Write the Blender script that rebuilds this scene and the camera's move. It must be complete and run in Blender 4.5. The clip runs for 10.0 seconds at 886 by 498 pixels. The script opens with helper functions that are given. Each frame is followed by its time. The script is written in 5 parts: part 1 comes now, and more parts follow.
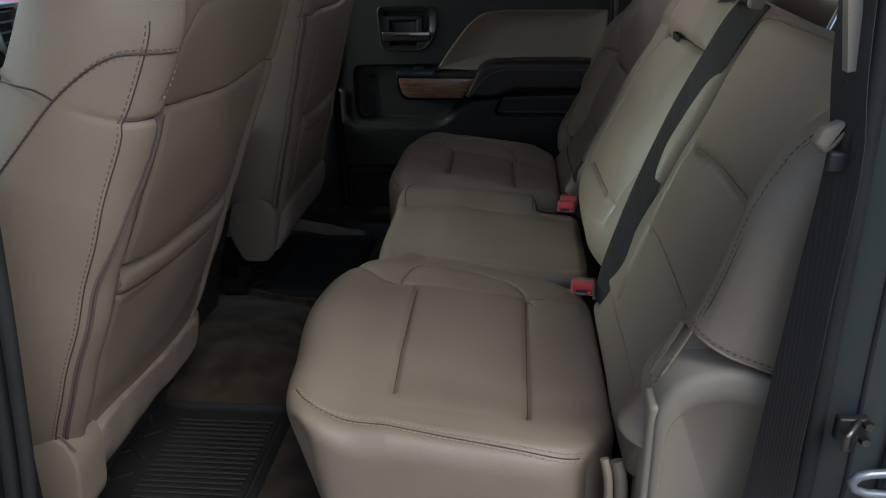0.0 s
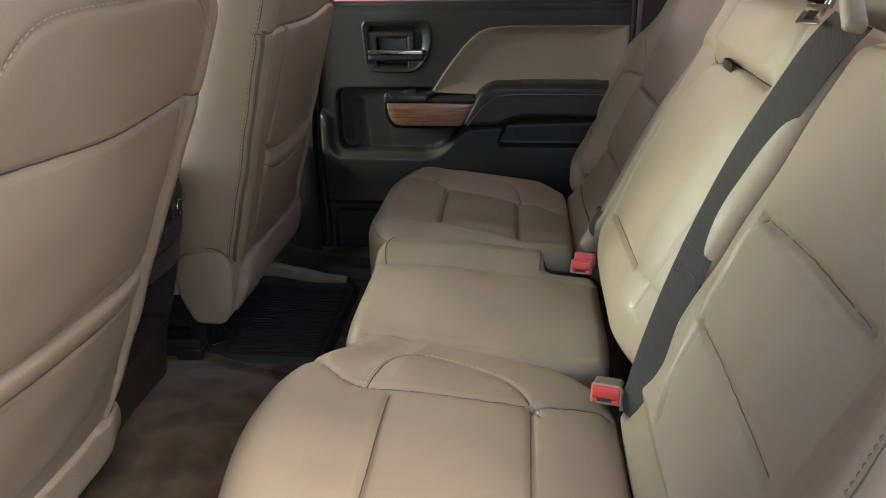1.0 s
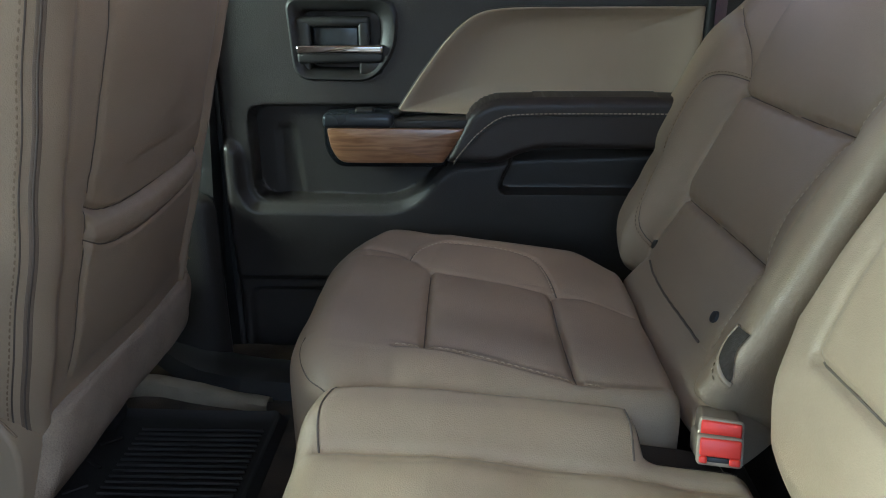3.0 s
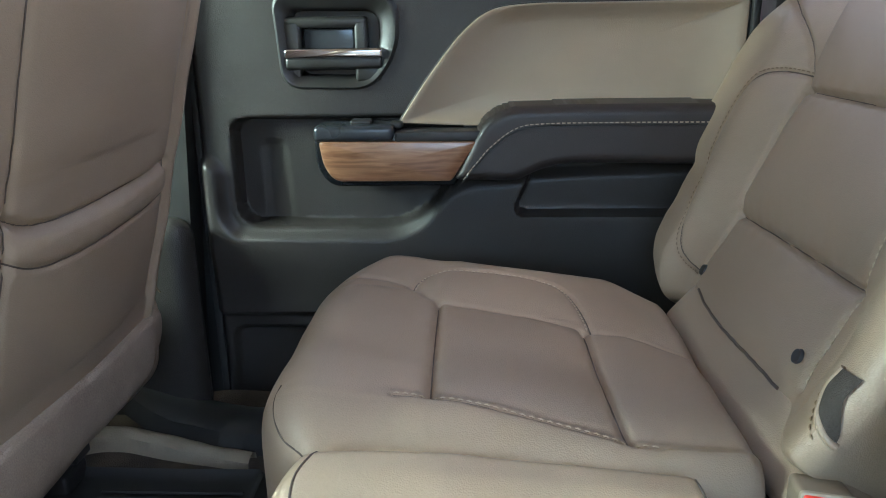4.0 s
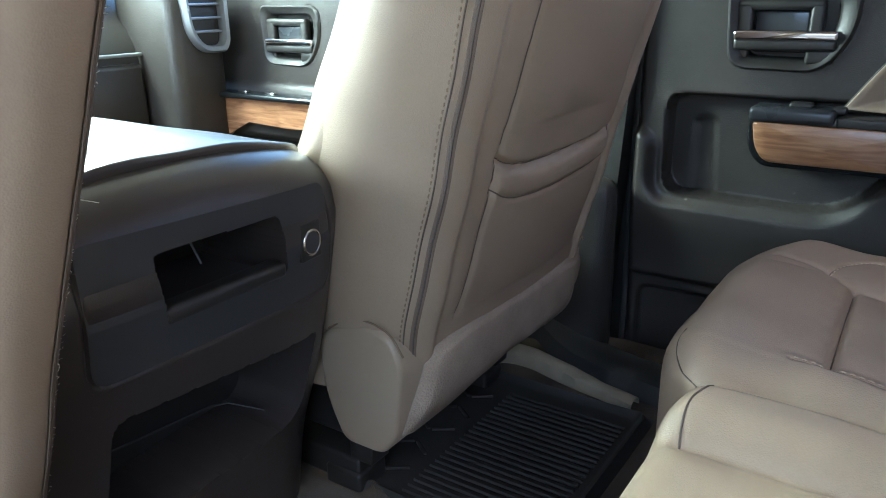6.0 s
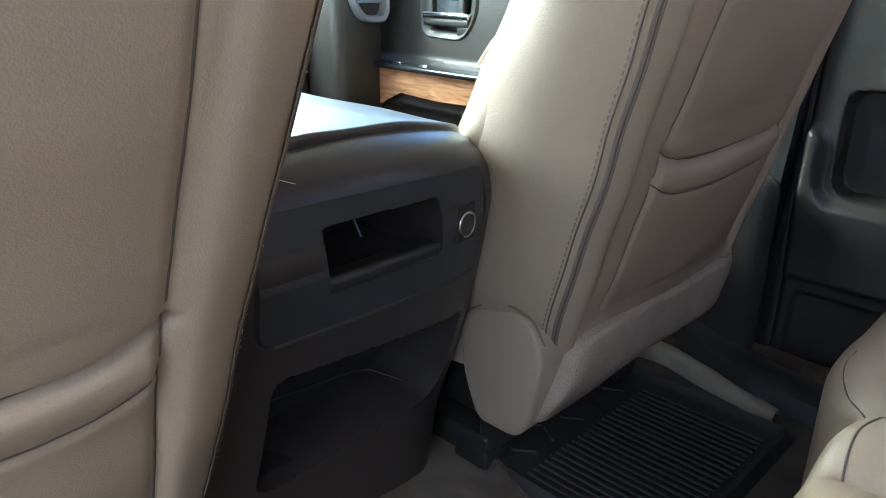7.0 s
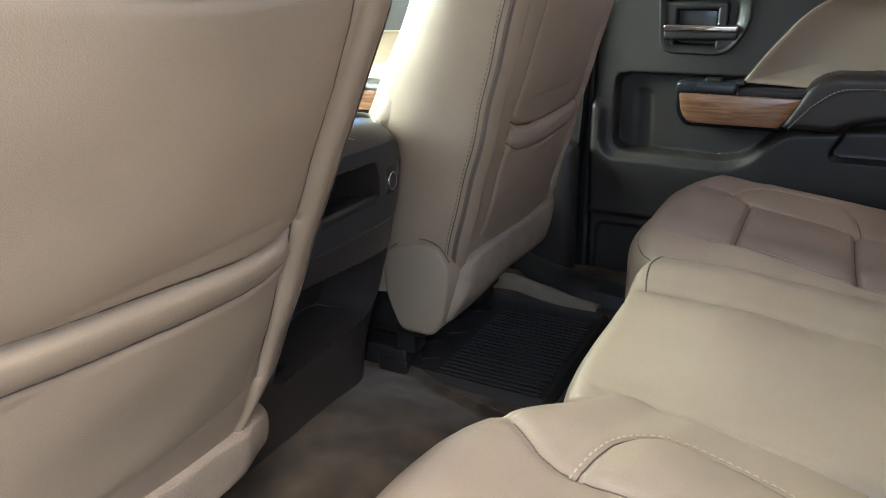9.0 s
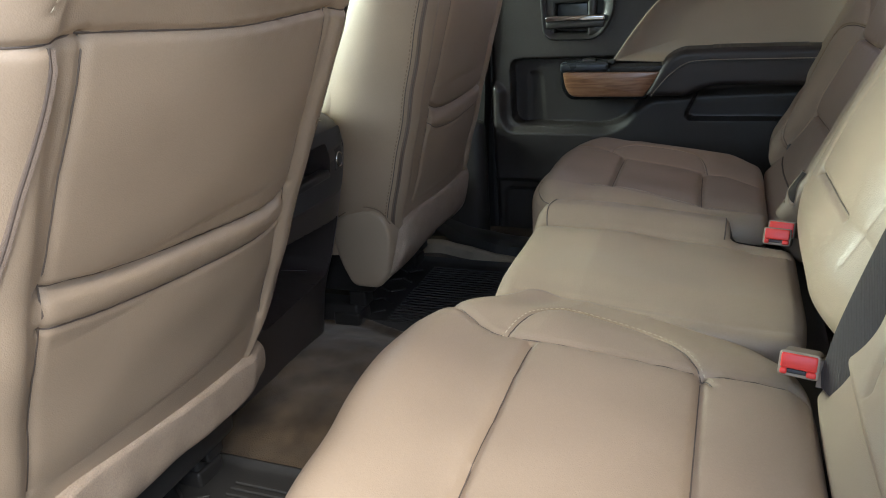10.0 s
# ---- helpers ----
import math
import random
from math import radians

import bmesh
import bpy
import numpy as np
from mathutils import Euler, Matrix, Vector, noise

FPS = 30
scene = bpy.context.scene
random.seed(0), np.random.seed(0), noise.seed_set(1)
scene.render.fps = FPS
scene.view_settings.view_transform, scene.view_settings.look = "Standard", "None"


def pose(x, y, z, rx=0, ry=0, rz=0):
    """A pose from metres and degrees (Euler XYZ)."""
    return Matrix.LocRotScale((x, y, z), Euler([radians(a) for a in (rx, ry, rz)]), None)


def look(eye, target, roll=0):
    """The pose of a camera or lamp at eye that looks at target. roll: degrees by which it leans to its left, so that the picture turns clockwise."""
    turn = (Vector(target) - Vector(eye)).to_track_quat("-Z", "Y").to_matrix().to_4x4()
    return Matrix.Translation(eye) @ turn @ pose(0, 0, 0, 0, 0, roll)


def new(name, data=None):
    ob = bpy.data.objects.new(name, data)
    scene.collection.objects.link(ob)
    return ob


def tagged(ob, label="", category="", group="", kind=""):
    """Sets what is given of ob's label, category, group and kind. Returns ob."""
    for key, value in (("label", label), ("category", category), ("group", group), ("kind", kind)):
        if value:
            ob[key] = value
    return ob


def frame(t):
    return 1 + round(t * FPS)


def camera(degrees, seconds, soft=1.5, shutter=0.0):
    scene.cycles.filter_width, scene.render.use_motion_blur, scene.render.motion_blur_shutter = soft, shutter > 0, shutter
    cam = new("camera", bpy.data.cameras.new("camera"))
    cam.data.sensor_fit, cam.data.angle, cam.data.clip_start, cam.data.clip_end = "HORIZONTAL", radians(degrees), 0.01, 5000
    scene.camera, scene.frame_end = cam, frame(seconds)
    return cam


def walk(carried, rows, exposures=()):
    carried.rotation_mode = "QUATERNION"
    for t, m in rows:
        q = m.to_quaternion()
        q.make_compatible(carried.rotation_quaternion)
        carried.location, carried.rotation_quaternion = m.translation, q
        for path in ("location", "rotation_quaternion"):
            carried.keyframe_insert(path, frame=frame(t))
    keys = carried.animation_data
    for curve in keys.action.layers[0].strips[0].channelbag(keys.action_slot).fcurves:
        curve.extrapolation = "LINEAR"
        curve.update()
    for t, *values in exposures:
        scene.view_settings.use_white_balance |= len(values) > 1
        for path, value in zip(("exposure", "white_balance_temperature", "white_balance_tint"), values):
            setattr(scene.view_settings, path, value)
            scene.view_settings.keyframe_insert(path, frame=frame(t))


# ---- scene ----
cam = camera(61.4, 10.0, soft=1.0)
PATH = [
    (0, (0.358, -1.431, 0.977), (0.178, 0.389, 0.168), -1.2),
    (0.5, (0.359, -1.293, 0.965), (0.165, 0.53, 0.166), -1.3),
    (1, (0.364, -1.106, 0.954), (0.164, 0.723, 0.168), -1.1),
    (1.5, (0.327, -0.929, 0.921), (0.174, 0.908, 0.145), -0.2),
    (2, (0.295, -0.758, 0.885), (0.192, 1.084, 0.114), 0.0),
    (2.5, (0.272, -0.57, 0.845), (0.195, 1.281, 0.092), -0.2),
    (4, (0.246, -0.257, 0.718), (0.15, 1.646, 0.11), -1.0),
    (4.5, (0.25, -0.259, 0.719), (0.139, 1.649, 0.131), -1.1),
    (5, (0.259, -0.283, 0.719), (-0.062, 1.599, 0.122), -0.9),
    (5.5, (0.264, -0.334, 0.722), (-0.431, 1.433, 0.094), -0.8),
    (6, (0.251, -0.378, 0.729), (-0.806, 1.191, 0.08), -0.9),
    (7.3, (0.222, -0.402, 0.744), (-1.099, 0.92, 0.031), 0.5),
    (7.5, (0.235, -0.42, 0.744), (-1.098, 0.899, 0.047), 0.3),
    (8, (0.255, -0.536, 0.752), (-1.011, 0.852, 0.066), 0.3),
    (8.5, (0.279, -0.666, 0.773), (-0.817, 0.854, 0.075), 0.1),
    (9, (0.314, -0.768, 0.784), (-0.578, 0.879, 0.082), -1.2),
    (9.5, (0.338, -0.886, 0.798), (-0.386, 0.839, 0.09), -2.7),
    (10, (0.391, -1.036, 0.816), (-0.291, 0.7, 0.096), -4.1),
]
EXPOSURES = [(0, 0.52, 6000, 4), (0.5, 2.25, 6400, 6), (1.0, 2.15, 6800, 5), (1.5, 2.05, 6800, 5), (2.0, 2.2, 6500, 3), (2.7, 2.28, 6080, 1), (4.0, 3.4, 6000, 0), (5.0, 3.35, 5900, 1), (6.0, 3.1, 5800, 2),
             (7.5, 2.9, 6000, 5), (8.5, 2.95, 6300, 6), (9.5, 2.6, 6500, 5), (10, 2.35, 6500, 5)]
walk(cam, [(t, look(eye, target, roll)) for t, eye, target, roll in PATH], EXPOSURES)

# ---- light ----
world = bpy.data.worlds.new("sky")
scene.world = world
world.use_nodes = True
sky = world.node_tree.nodes.new("ShaderNodeTexSky")
sky.sky_type = "NISHITA"
sky.sun_disc = False
SUN_ELEVATION, SUN_AZIMUTH = 52.0, 140.0
sky.sun_elevation = radians(SUN_ELEVATION)
sky.sun_rotation = radians(SUN_AZIMUTH)
back = world.node_tree.nodes["Background"]
back.inputs["Strength"].default_value = 0.15
world.node_tree.links.new(sky.outputs["Color"], back.inputs["Color"])
sun_data = bpy.data.lights.new("sun", "SUN")
sun_data.energy, sun_data.angle, sun_data.color = 1.05, radians(32), (1.0, 0.95, 0.88)
sun = new("sun", sun_data)
_az, _el = radians(SUN_AZIMUTH), radians(SUN_ELEVATION)
_sun_from = Vector((math.sin(_az) * math.cos(_el), math.cos(_az) * math.cos(_el), math.sin(_el)))
sun.matrix_world = look(_sun_from * 20, (0, 0, 0))


def window_light(name, eye, target, wide, tall, watts, colour):
    """The sky's light in a window's opening."""
    data = bpy.data.lights.new(name, "AREA")
    data.shape, data.size, data.size_y, data.energy, data.color = "RECTANGLE", wide, tall, watts, colour
    ob = new(name, data)
    ob.matrix_world = look(eye, target)
    return ob


window_light("windscreen_light", (-1.52, 0.32, 1.14), (0.0, 0.1, 0.4), 0.8, 0.45, 10.5, (0.86, 1.0, 0.9))
window_light("driver_window_light", (-1.15, -0.86, 1.0), (-0.6, 0.5, 0.45), 0.5, 0.36, 1.0, (0.9, 0.98, 1.0))


# ---- materials ----
def material(name, colour, rough=0.5, metal=0.0, vary=0.08, vary_scale=6.0, fine=0.0, fine_scale=400.0,
             bump=0.0, bump_scale=700.0, kind="noise", spec=0.5, sheen=0.0, rough_vary=0.08):
    m = bpy.data.materials.new(name)
    m.use_nodes = True
    nt = m.node_tree
    b = nt.nodes["Principled BSDF"]
    b.inputs["Metallic"].default_value = metal
    b.inputs["Specular IOR Level"].default_value = spec
    if sheen:
        b.inputs["Sheen Weight"].default_value = sheen
        b.inputs["Sheen Roughness"].default_value = 0.5
    tc = nt.nodes.new("ShaderNodeTexCoord")
    big = nt.nodes.new("ShaderNodeTexNoise")
    big.inputs["Scale"].default_value = vary_scale
    big.inputs["Detail"].default_value = 5
    nt.links.new(tc.outputs["Object"], big.inputs["Vector"])
    small = nt.nodes.new("ShaderNodeTexNoise")
    small.inputs["Scale"].default_value = fine_scale
    small.inputs["Detail"].default_value = 2
    nt.links.new(tc.outputs["Object"], small.inputs["Vector"])
    mix = nt.nodes.new("ShaderNodeMath")
    mix.operation = "MULTIPLY_ADD"
    mix.inputs[1].default_value = 2 * fine
    nt.links.new(small.outputs["Fac"], mix.inputs[0])
    scale = nt.nodes.new("ShaderNodeMapRange")
    scale.inputs["From Min"].default_value, scale.inputs["From Max"].default_value = 0.3, 0.7
    scale.inputs["To Min"].default_value, scale.inputs["To Max"].default_value = 1 - vary - fine, 1 + vary - fine
    nt.links.new(big.outputs["Fac"], scale.inputs["Value"])
    nt.links.new(scale.outputs["Result"], mix.inputs[2])
    col = nt.nodes.new("ShaderNodeVectorMath")
    col.operation = "SCALE"
    col.inputs[0].default_value = colour
    nt.links.new(mix.outputs[0], col.inputs["Scale"])
    nt.links.new(col.outputs[0], b.inputs["Base Color"])
    rr = nt.nodes.new("ShaderNodeMapRange")
    rr.inputs["From Min"].default_value, rr.inputs["From Max"].default_value = 0.3, 0.7
    rr.inputs["To Min"].default_value, rr.inputs["To Max"].default_value = max(0.02, rough - rough_vary), min(1, rough + rough_vary)
    nt.links.new(big.outputs["Fac"], rr.inputs["Value"])
    nt.links.new(rr.outputs["Result"], b.inputs["Roughness"])
    if bump:
        if kind == "cells":
            tex = nt.nodes.new("ShaderNodeTexVoronoi")
            tex.inputs["Scale"].default_value = bump_scale
            out = tex.outputs["Distance"]
        else:
            tex = nt.nodes.new("ShaderNodeTexNoise")
            tex.inputs["Scale"].default_value = bump_scale
            tex.inputs["Detail"].default_value = 4
            out = tex.outputs["Fac"]
        nt.links.new(tc.outputs["Object"], tex.inputs["Vector"])
        bp = nt.nodes.new("ShaderNodeBump")
        bp.inputs["Strength"].default_value = bump
        bp.inputs["Distance"].default_value = 0.0012
        nt.links.new(out, bp.inputs["Height"])
        nt.links.new(bp.outputs["Normal"], b.inputs["Normal"])
    return m


LEATHER = material("tan_leather", (0.33, 0.247, 0.174), 0.47, vary=0.08, vary_scale=5, fine=0.07, fine_scale=420, bump=0.15, bump_scale=760, kind="cells", rough_vary=0.07)
LEATHER_SMOOTH = material("tan_vinyl", (0.325, 0.25, 0.176), 0.46, vary=0.05, vary_scale=5, bump=0.1, bump_scale=650, kind="cells")
TAN_PLASTIC = material("tan_plastic", (0.35, 0.285, 0.215), 0.5, vary=0.04, bump=0.12, bump_scale=800)
FELT = material("tan_felt", (0.31, 0.24, 0.182), 0.97, vary=0.1, vary_scale=25, fine=0.25, fine_scale=600, bump=1.0, bump_scale=420, spec=0.1)
THREAD = material("tan_thread", (0.48, 0.39, 0.28), 0.7, vary=0.1)
THREAD_DARK = material("brown_thread", (0.2, 0.14, 0.09), 0.7, vary=0.1)
# brown for piping and zips, and for the shade put into seam grooves
PIPING_SHADE = material("brown_piping_and_shade", (0.1, 0.075, 0.06), 0.6, vary=0.1)
COCOA = material("dark_cocoa_plastic", (0.031, 0.0265, 0.0235), 0.42, vary=0.1, vary_scale=5, bump=0.25, bump_scale=650, kind="cells")
COCOA_SOFT = material("dark_cocoa_vinyl", (0.034, 0.027, 0.0245), 0.38, vary=0.08, vary_scale=5, bump=0.14, bump_scale=650, kind="cells")
BLACK = material("black_plastic", (0.0235, 0.022, 0.021), 0.42, vary=0.12, bump=0.12, bump_scale=700)
GLOSS = material("gloss_black_plastic", (0.012, 0.014, 0.017), 0.22, vary=0.1)
RUBBER = material("black_rubber", (0.024, 0.0225, 0.021), 0.68, vary=0.2, vary_scale=9, fine=0.1, bump=0.2, bump_scale=500)
CHROME = material("chrome", (0.75, 0.75, 0.76), 0.1, metal=1.0, vary=0.03, rough_vary=0.03)
SILVER = material("silver_paint", (0.36, 0.38, 0.41), 0.35, metal=0.6, vary=0.03)
STEEL = material("zinc_steel", (0.2, 0.19, 0.175), 0.4, metal=1.0, vary=0.15, vary_scale=40)
RED = material("red_plastic", (0.85, 0.055, 0.04), 0.35, vary=0.06)
CARPET = material("brown_carpet", (0.06, 0.042, 0.026), 0.97, vary=0.5, vary_scale=16, fine=0.4, fine_scale=700, bump=1.0, bump_scale=520, spec=0.05, sheen=0.2)
# brown cloth, dark enough to serve as shade in the seat's openings
CLOTH_AND_SHADE = material("brown_cloth_and_shade", (0.05, 0.04, 0.032), 0.95, vary=0.1, fine=0.2, fine_scale=900, bump=0.5, bump_scale=900)
CARPET_TAN = material("tan_carpet", (0.3, 0.25, 0.185), 0.97, vary=0.12, vary_scale=20, fine=0.2, fine_scale=700, bump=1.0, bump_scale=500, spec=0.05)
WEBBING = material("dark_webbing", (0.055, 0.044, 0.039), 0.8, vary=0.08, fine=0.12, fine_scale=1200)


def weave(m):
    """Fine ribs across a webbing."""
    nt = m.node_tree
    tc, wv, bp = nt.nodes.new("ShaderNodeTexCoord"), nt.nodes.new("ShaderNodeTexWave"), nt.nodes.new("ShaderNodeBump")
    wv.bands_direction = "X"
    wv.inputs["Scale"].default_value, wv.inputs["Distortion"].default_value = 150.0, 0.3
    nt.links.new(tc.outputs["Object"], wv.inputs["Vector"])
    bp.inputs["Strength"].default_value, bp.inputs["Distance"].default_value = 0.3, 0.001
    nt.links.new(wv.outputs["Fac"], bp.inputs["Height"])
    nt.links.new(bp.outputs["Normal"], nt.nodes["Principled BSDF"].inputs["Normal"])


weave(WEBBING)
GREY_PAINT = material("dark_grey_body_paint", (0.06, 0.066, 0.06), 0.5, vary=0.1, vary_scale=6)
HEADLINER = material("beige_headliner", (0.33, 0.29, 0.24), 0.95, vary=0.04, bump=0.3, bump_scale=500)
# pale and warm so that ground and wall bounce light into the cab
CONCRETE = material("grey_concrete", (0.38, 0.31, 0.235), 0.9, vary=0.2, vary_scale=0.8, fine=0.1, fine_scale=60, bump=0.3, bump_scale=80)
PINK = material("pink_paint", (0.75, 0.25, 0.4), 0.6, vary=0.08, vary_scale=2)


def wood_material():
    m = bpy.data.materials.new("brown_wood_veneer")
    m.use_nodes = True
    nt = m.node_tree
    b = nt.nodes["Principled BSDF"]
    tc = nt.nodes.new("ShaderNodeTexCoord")
    mp = nt.nodes.new("ShaderNodeMapping")
    mp.inputs["Scale"].default_value = (14, 60, 130)
    nt.links.new(tc.outputs["Object"], mp.inputs["Vector"])
    n1 = nt.nodes.new("ShaderNodeTexNoise")
    n1.inputs["Scale"].default_value, n1.inputs["Detail"].default_value, n1.inputs["Distortion"].default_value = 1.0, 6, 0.8
    nt.links.new(mp.outputs[0], n1.inputs["Vector"])
    ramp = nt.nodes.new("ShaderNodeValToRGB")
    ramp.color_ramp.elements[0].position, ramp.color_ramp.elements[0].color = 0.3, (0.17, 0.072, 0.033, 1)
    ramp.color_ramp.elements[1].position, ramp.color_ramp.elements[1].color = 0.7, (0.41, 0.215, 0.115, 1)
    nt.links.new(n1.outputs["Fac"], ramp.inputs["Fac"])
    nt.links.new(ramp.outputs["Color"], b.inputs["Base Color"])
    b.inputs["Roughness"].default_value = 0.28
    b.inputs["Coat Weight"].default_value = 0.4
    b.inputs["Coat Roughness"].default_value = 0.15
    return m


WOOD = wood_material()
CAP = material("dark_metallic_paint", (0.05, 0.056, 0.064), 0.25, metal=0.4, vary=0.05)
DARK_GREY = material("dark_grey_plastic", (0.042, 0.042, 0.044), 0.45, vary=0.08)
ZIP = material("zip_tape", (0.17, 0.125, 0.095), 0.85, vary=0.1, fine=0.2, fine_scale=1500, bump=0.6, bump_scale=1100)


def glass_material(name, tint):
    m = bpy.data.materials.new(name)
    m.use_nodes = True
    b = m.node_tree.nodes["Principled BSDF"]
    b.inputs["Base Color"].default_value = (*tint, 1)
    b.inputs["Transmission Weight"].default_value = 1.0
    b.inputs["Roughness"].default_value = 0.0
    b.inputs["IOR"].default_value = 1.02
    return m


GLASS = glass_material("clear_glass", (0.95, 0.97, 0.96))
GLASS_TINT = glass_material("tinted_glass", (0.36, 0.32, 0.35))
# rose tint added to redden the light on the passenger seat
GLASS_ROSE = glass_material("rose_tinted_glass", (0.68, 0.42, 0.35))


# ---- builders ----
def part(name, bm, mat, parent=None, label=""):
    me = bpy.data.meshes.new(name)
    bm.to_mesh(me)
    bm.free()
    return link(name, me, mat, parent, label)


def link(name, me, mat, parent=None, label="", smooth=True):
    me.materials.append(mat)
    if smooth:
        me.polygons.foreach_set("use_smooth", [True] * len(me.polygons))
        for face in me.polygons:
            if len(face.vertices) > 8:
                face.use_smooth = False
        me.set_sharp_from_angle(angle=radians(50))
    ob = new(name, me)
    if parent is not None:
        ob.parent = parent
    if label:
        ob["label"] = label
    return ob


def thing(name, label, category, at=(0, 0, 0), group="", kind=""):
    ob = new(name)
    ob.empty_display_size = 0.05
    return tagged(ob, label, category, group, kind)


def grid_mesh(name, P, flip=False, wrap=False):
    """A mesh from an array of places, n by m by 3."""
    n, m = P.shape[:2]
    idx = np.arange(n * m).reshape(n, m)
    if wrap:
        idx = np.concatenate([idx, idx[:1]], 0)
    q = np.stack([idx[:-1, :-1], idx[1:, :-1], idx[1:, 1:], idx[:-1, 1:]], -1).reshape(-1, 4)
    if flip:
        q = q[:, ::-1]
    me = bpy.data.meshes.new(name)
    me.vertices.add(n * m)
    me.vertices.foreach_set("co", np.ascontiguousarray(P, dtype=np.float32).reshape(-1))
    me.loops.add(q.size)
    me.loops.foreach_set("vertex_index", np.ascontiguousarray(q, dtype=np.int32).reshape(-1))
    me.polygons.add(len(q))
    me.polygons.foreach_set("loop_start", np.arange(0, q.size, 4, dtype=np.int32))
    me.update(calc_edges=True)
    me.validate()
    return me


def catmull(pts, n=12, closed=False):
    p = np.array(pts, float)
    if closed:
        p = np.concatenate([p[-1:], p, p[:2]])
    else:
        p = np.concatenate([2 * p[:1] - p[1:2], p, 2 * p[-1:] - p[-2:-1]])
    out = []
    for i in range(1, len(p) - 2):
        t = np.linspace(0, 1, n, endpoint=False)[:, None]
        a, b, c, d = p[i - 1], p[i], p[i + 1], p[i + 2]
        out.append(0.5 * (2 * b + (c - a) * t + (2 * a - 5 * b + 4 * c - d) * t ** 2 + (3 * b - a - 3 * c + d) * t ** 3))
    if not closed:
        out.append(p[-2:-1])
    return np.concatenate(out)


def rounded(pts, r, n=6):
    """A closed outline with its corners rounded; r: one radius, or one for each corner."""
    k = len(pts)
    rs = r if isinstance(r, (list, tuple)) else [r] * k
    out = []
    for i in range(k):
        a, b, c = (Vector(pts[j % k]) for j in (i - 1, i, i + 1))
        u, v = (a - b), (c - b)
        d = min(rs[i], 0.48 * u.length, 0.48 * v.length)
        p, q = b + u.normalized() * d, b + v.normalized() * d
        for s in range(n + 1):
            t = s / n
            out.append(tuple((1 - t) ** 2 * p + 2 * t * (1 - t) * b + t * t * q))
    return np.array(out)


def seg_distance(A, B, poly, closed=False):
    """The distance of the places A, B (arrays) from a line of points."""
    p = np.array(poly, float)
    if closed:
        p = np.concatenate([p, p[:1]])
    best = np.full(A.shape, 9.0)
    for (x0, y0), (x1, y1) in zip(p[:-1], p[1:]):
        dx, dy = x1 - x0, y1 - y0
        t = np.clip(((A - x0) * dx + (B - y0) * dy) / max(dx * dx + dy * dy, 1e-12), 0, 1)
        best = np.minimum(best, np.hypot(A - x0 - t * dx, B - y0 - t * dy))
    return best


def inside(A, B, poly):
    p = np.array(poly, float)
    res = np.zeros(A.shape, bool)
    for (x0, y0), (x1, y1) in zip(p, np.roll(p, -1, 0)):
        if abs(y1 - y0) < 1e-12:
            continue
        cross = ((y0 > B) != (y1 > B)) & (A < (x1 - x0) * (B - y0) / (y1 - y0) + x0)
        res ^= cross
    return res


def signed(A, B, poly):
    """Positive inside."""
    d = seg_distance(A, B, poly, True)
    return np.where(inside(A, B, poly), d, -d)


def step(x, lo, hi):
    t = np.clip((x - lo) / (hi - lo), 0, 1)
    return t * t * (3 - 2 * t)


def bend(lo, hi, r0, r1, w0, w1, fine):
    """Places along a strip that bends down at both ends with radii r0, r1 and runs down w0, w1 further."""
    pos, drop = [], []
    for k in np.linspace(w0, 0, max(2, int(w0 / 0.012) + 1), endpoint=False) if w0 > 0 else []:
        pos.append(lo), drop.append(r0 + k)
    for a in np.linspace(90, 0, 10, endpoint=False):
        pos.append(lo + r0 * (1 - math.sin(radians(a)))), drop.append(r0 * (1 - math.cos(radians(a))))
    for k in np.linspace(lo + r0, hi - r1, max(2, int((hi - lo - r0 - r1) / fine))):
        pos.append(k), drop.append(0.0)
    for a in np.linspace(0, 90, 11)[1:]:
        pos.append(hi - r1 * (1 - math.sin(radians(a)))), drop.append(r1 * (1 - math.cos(radians(a))))
    for k in np.linspace(0, w1, max(2, int(w1 / 0.012) + 1))[1:] if w1 > 0 else []:
        pos.append(hi), drop.append(r1 + k)
    return np.array(pos), np.array(drop)


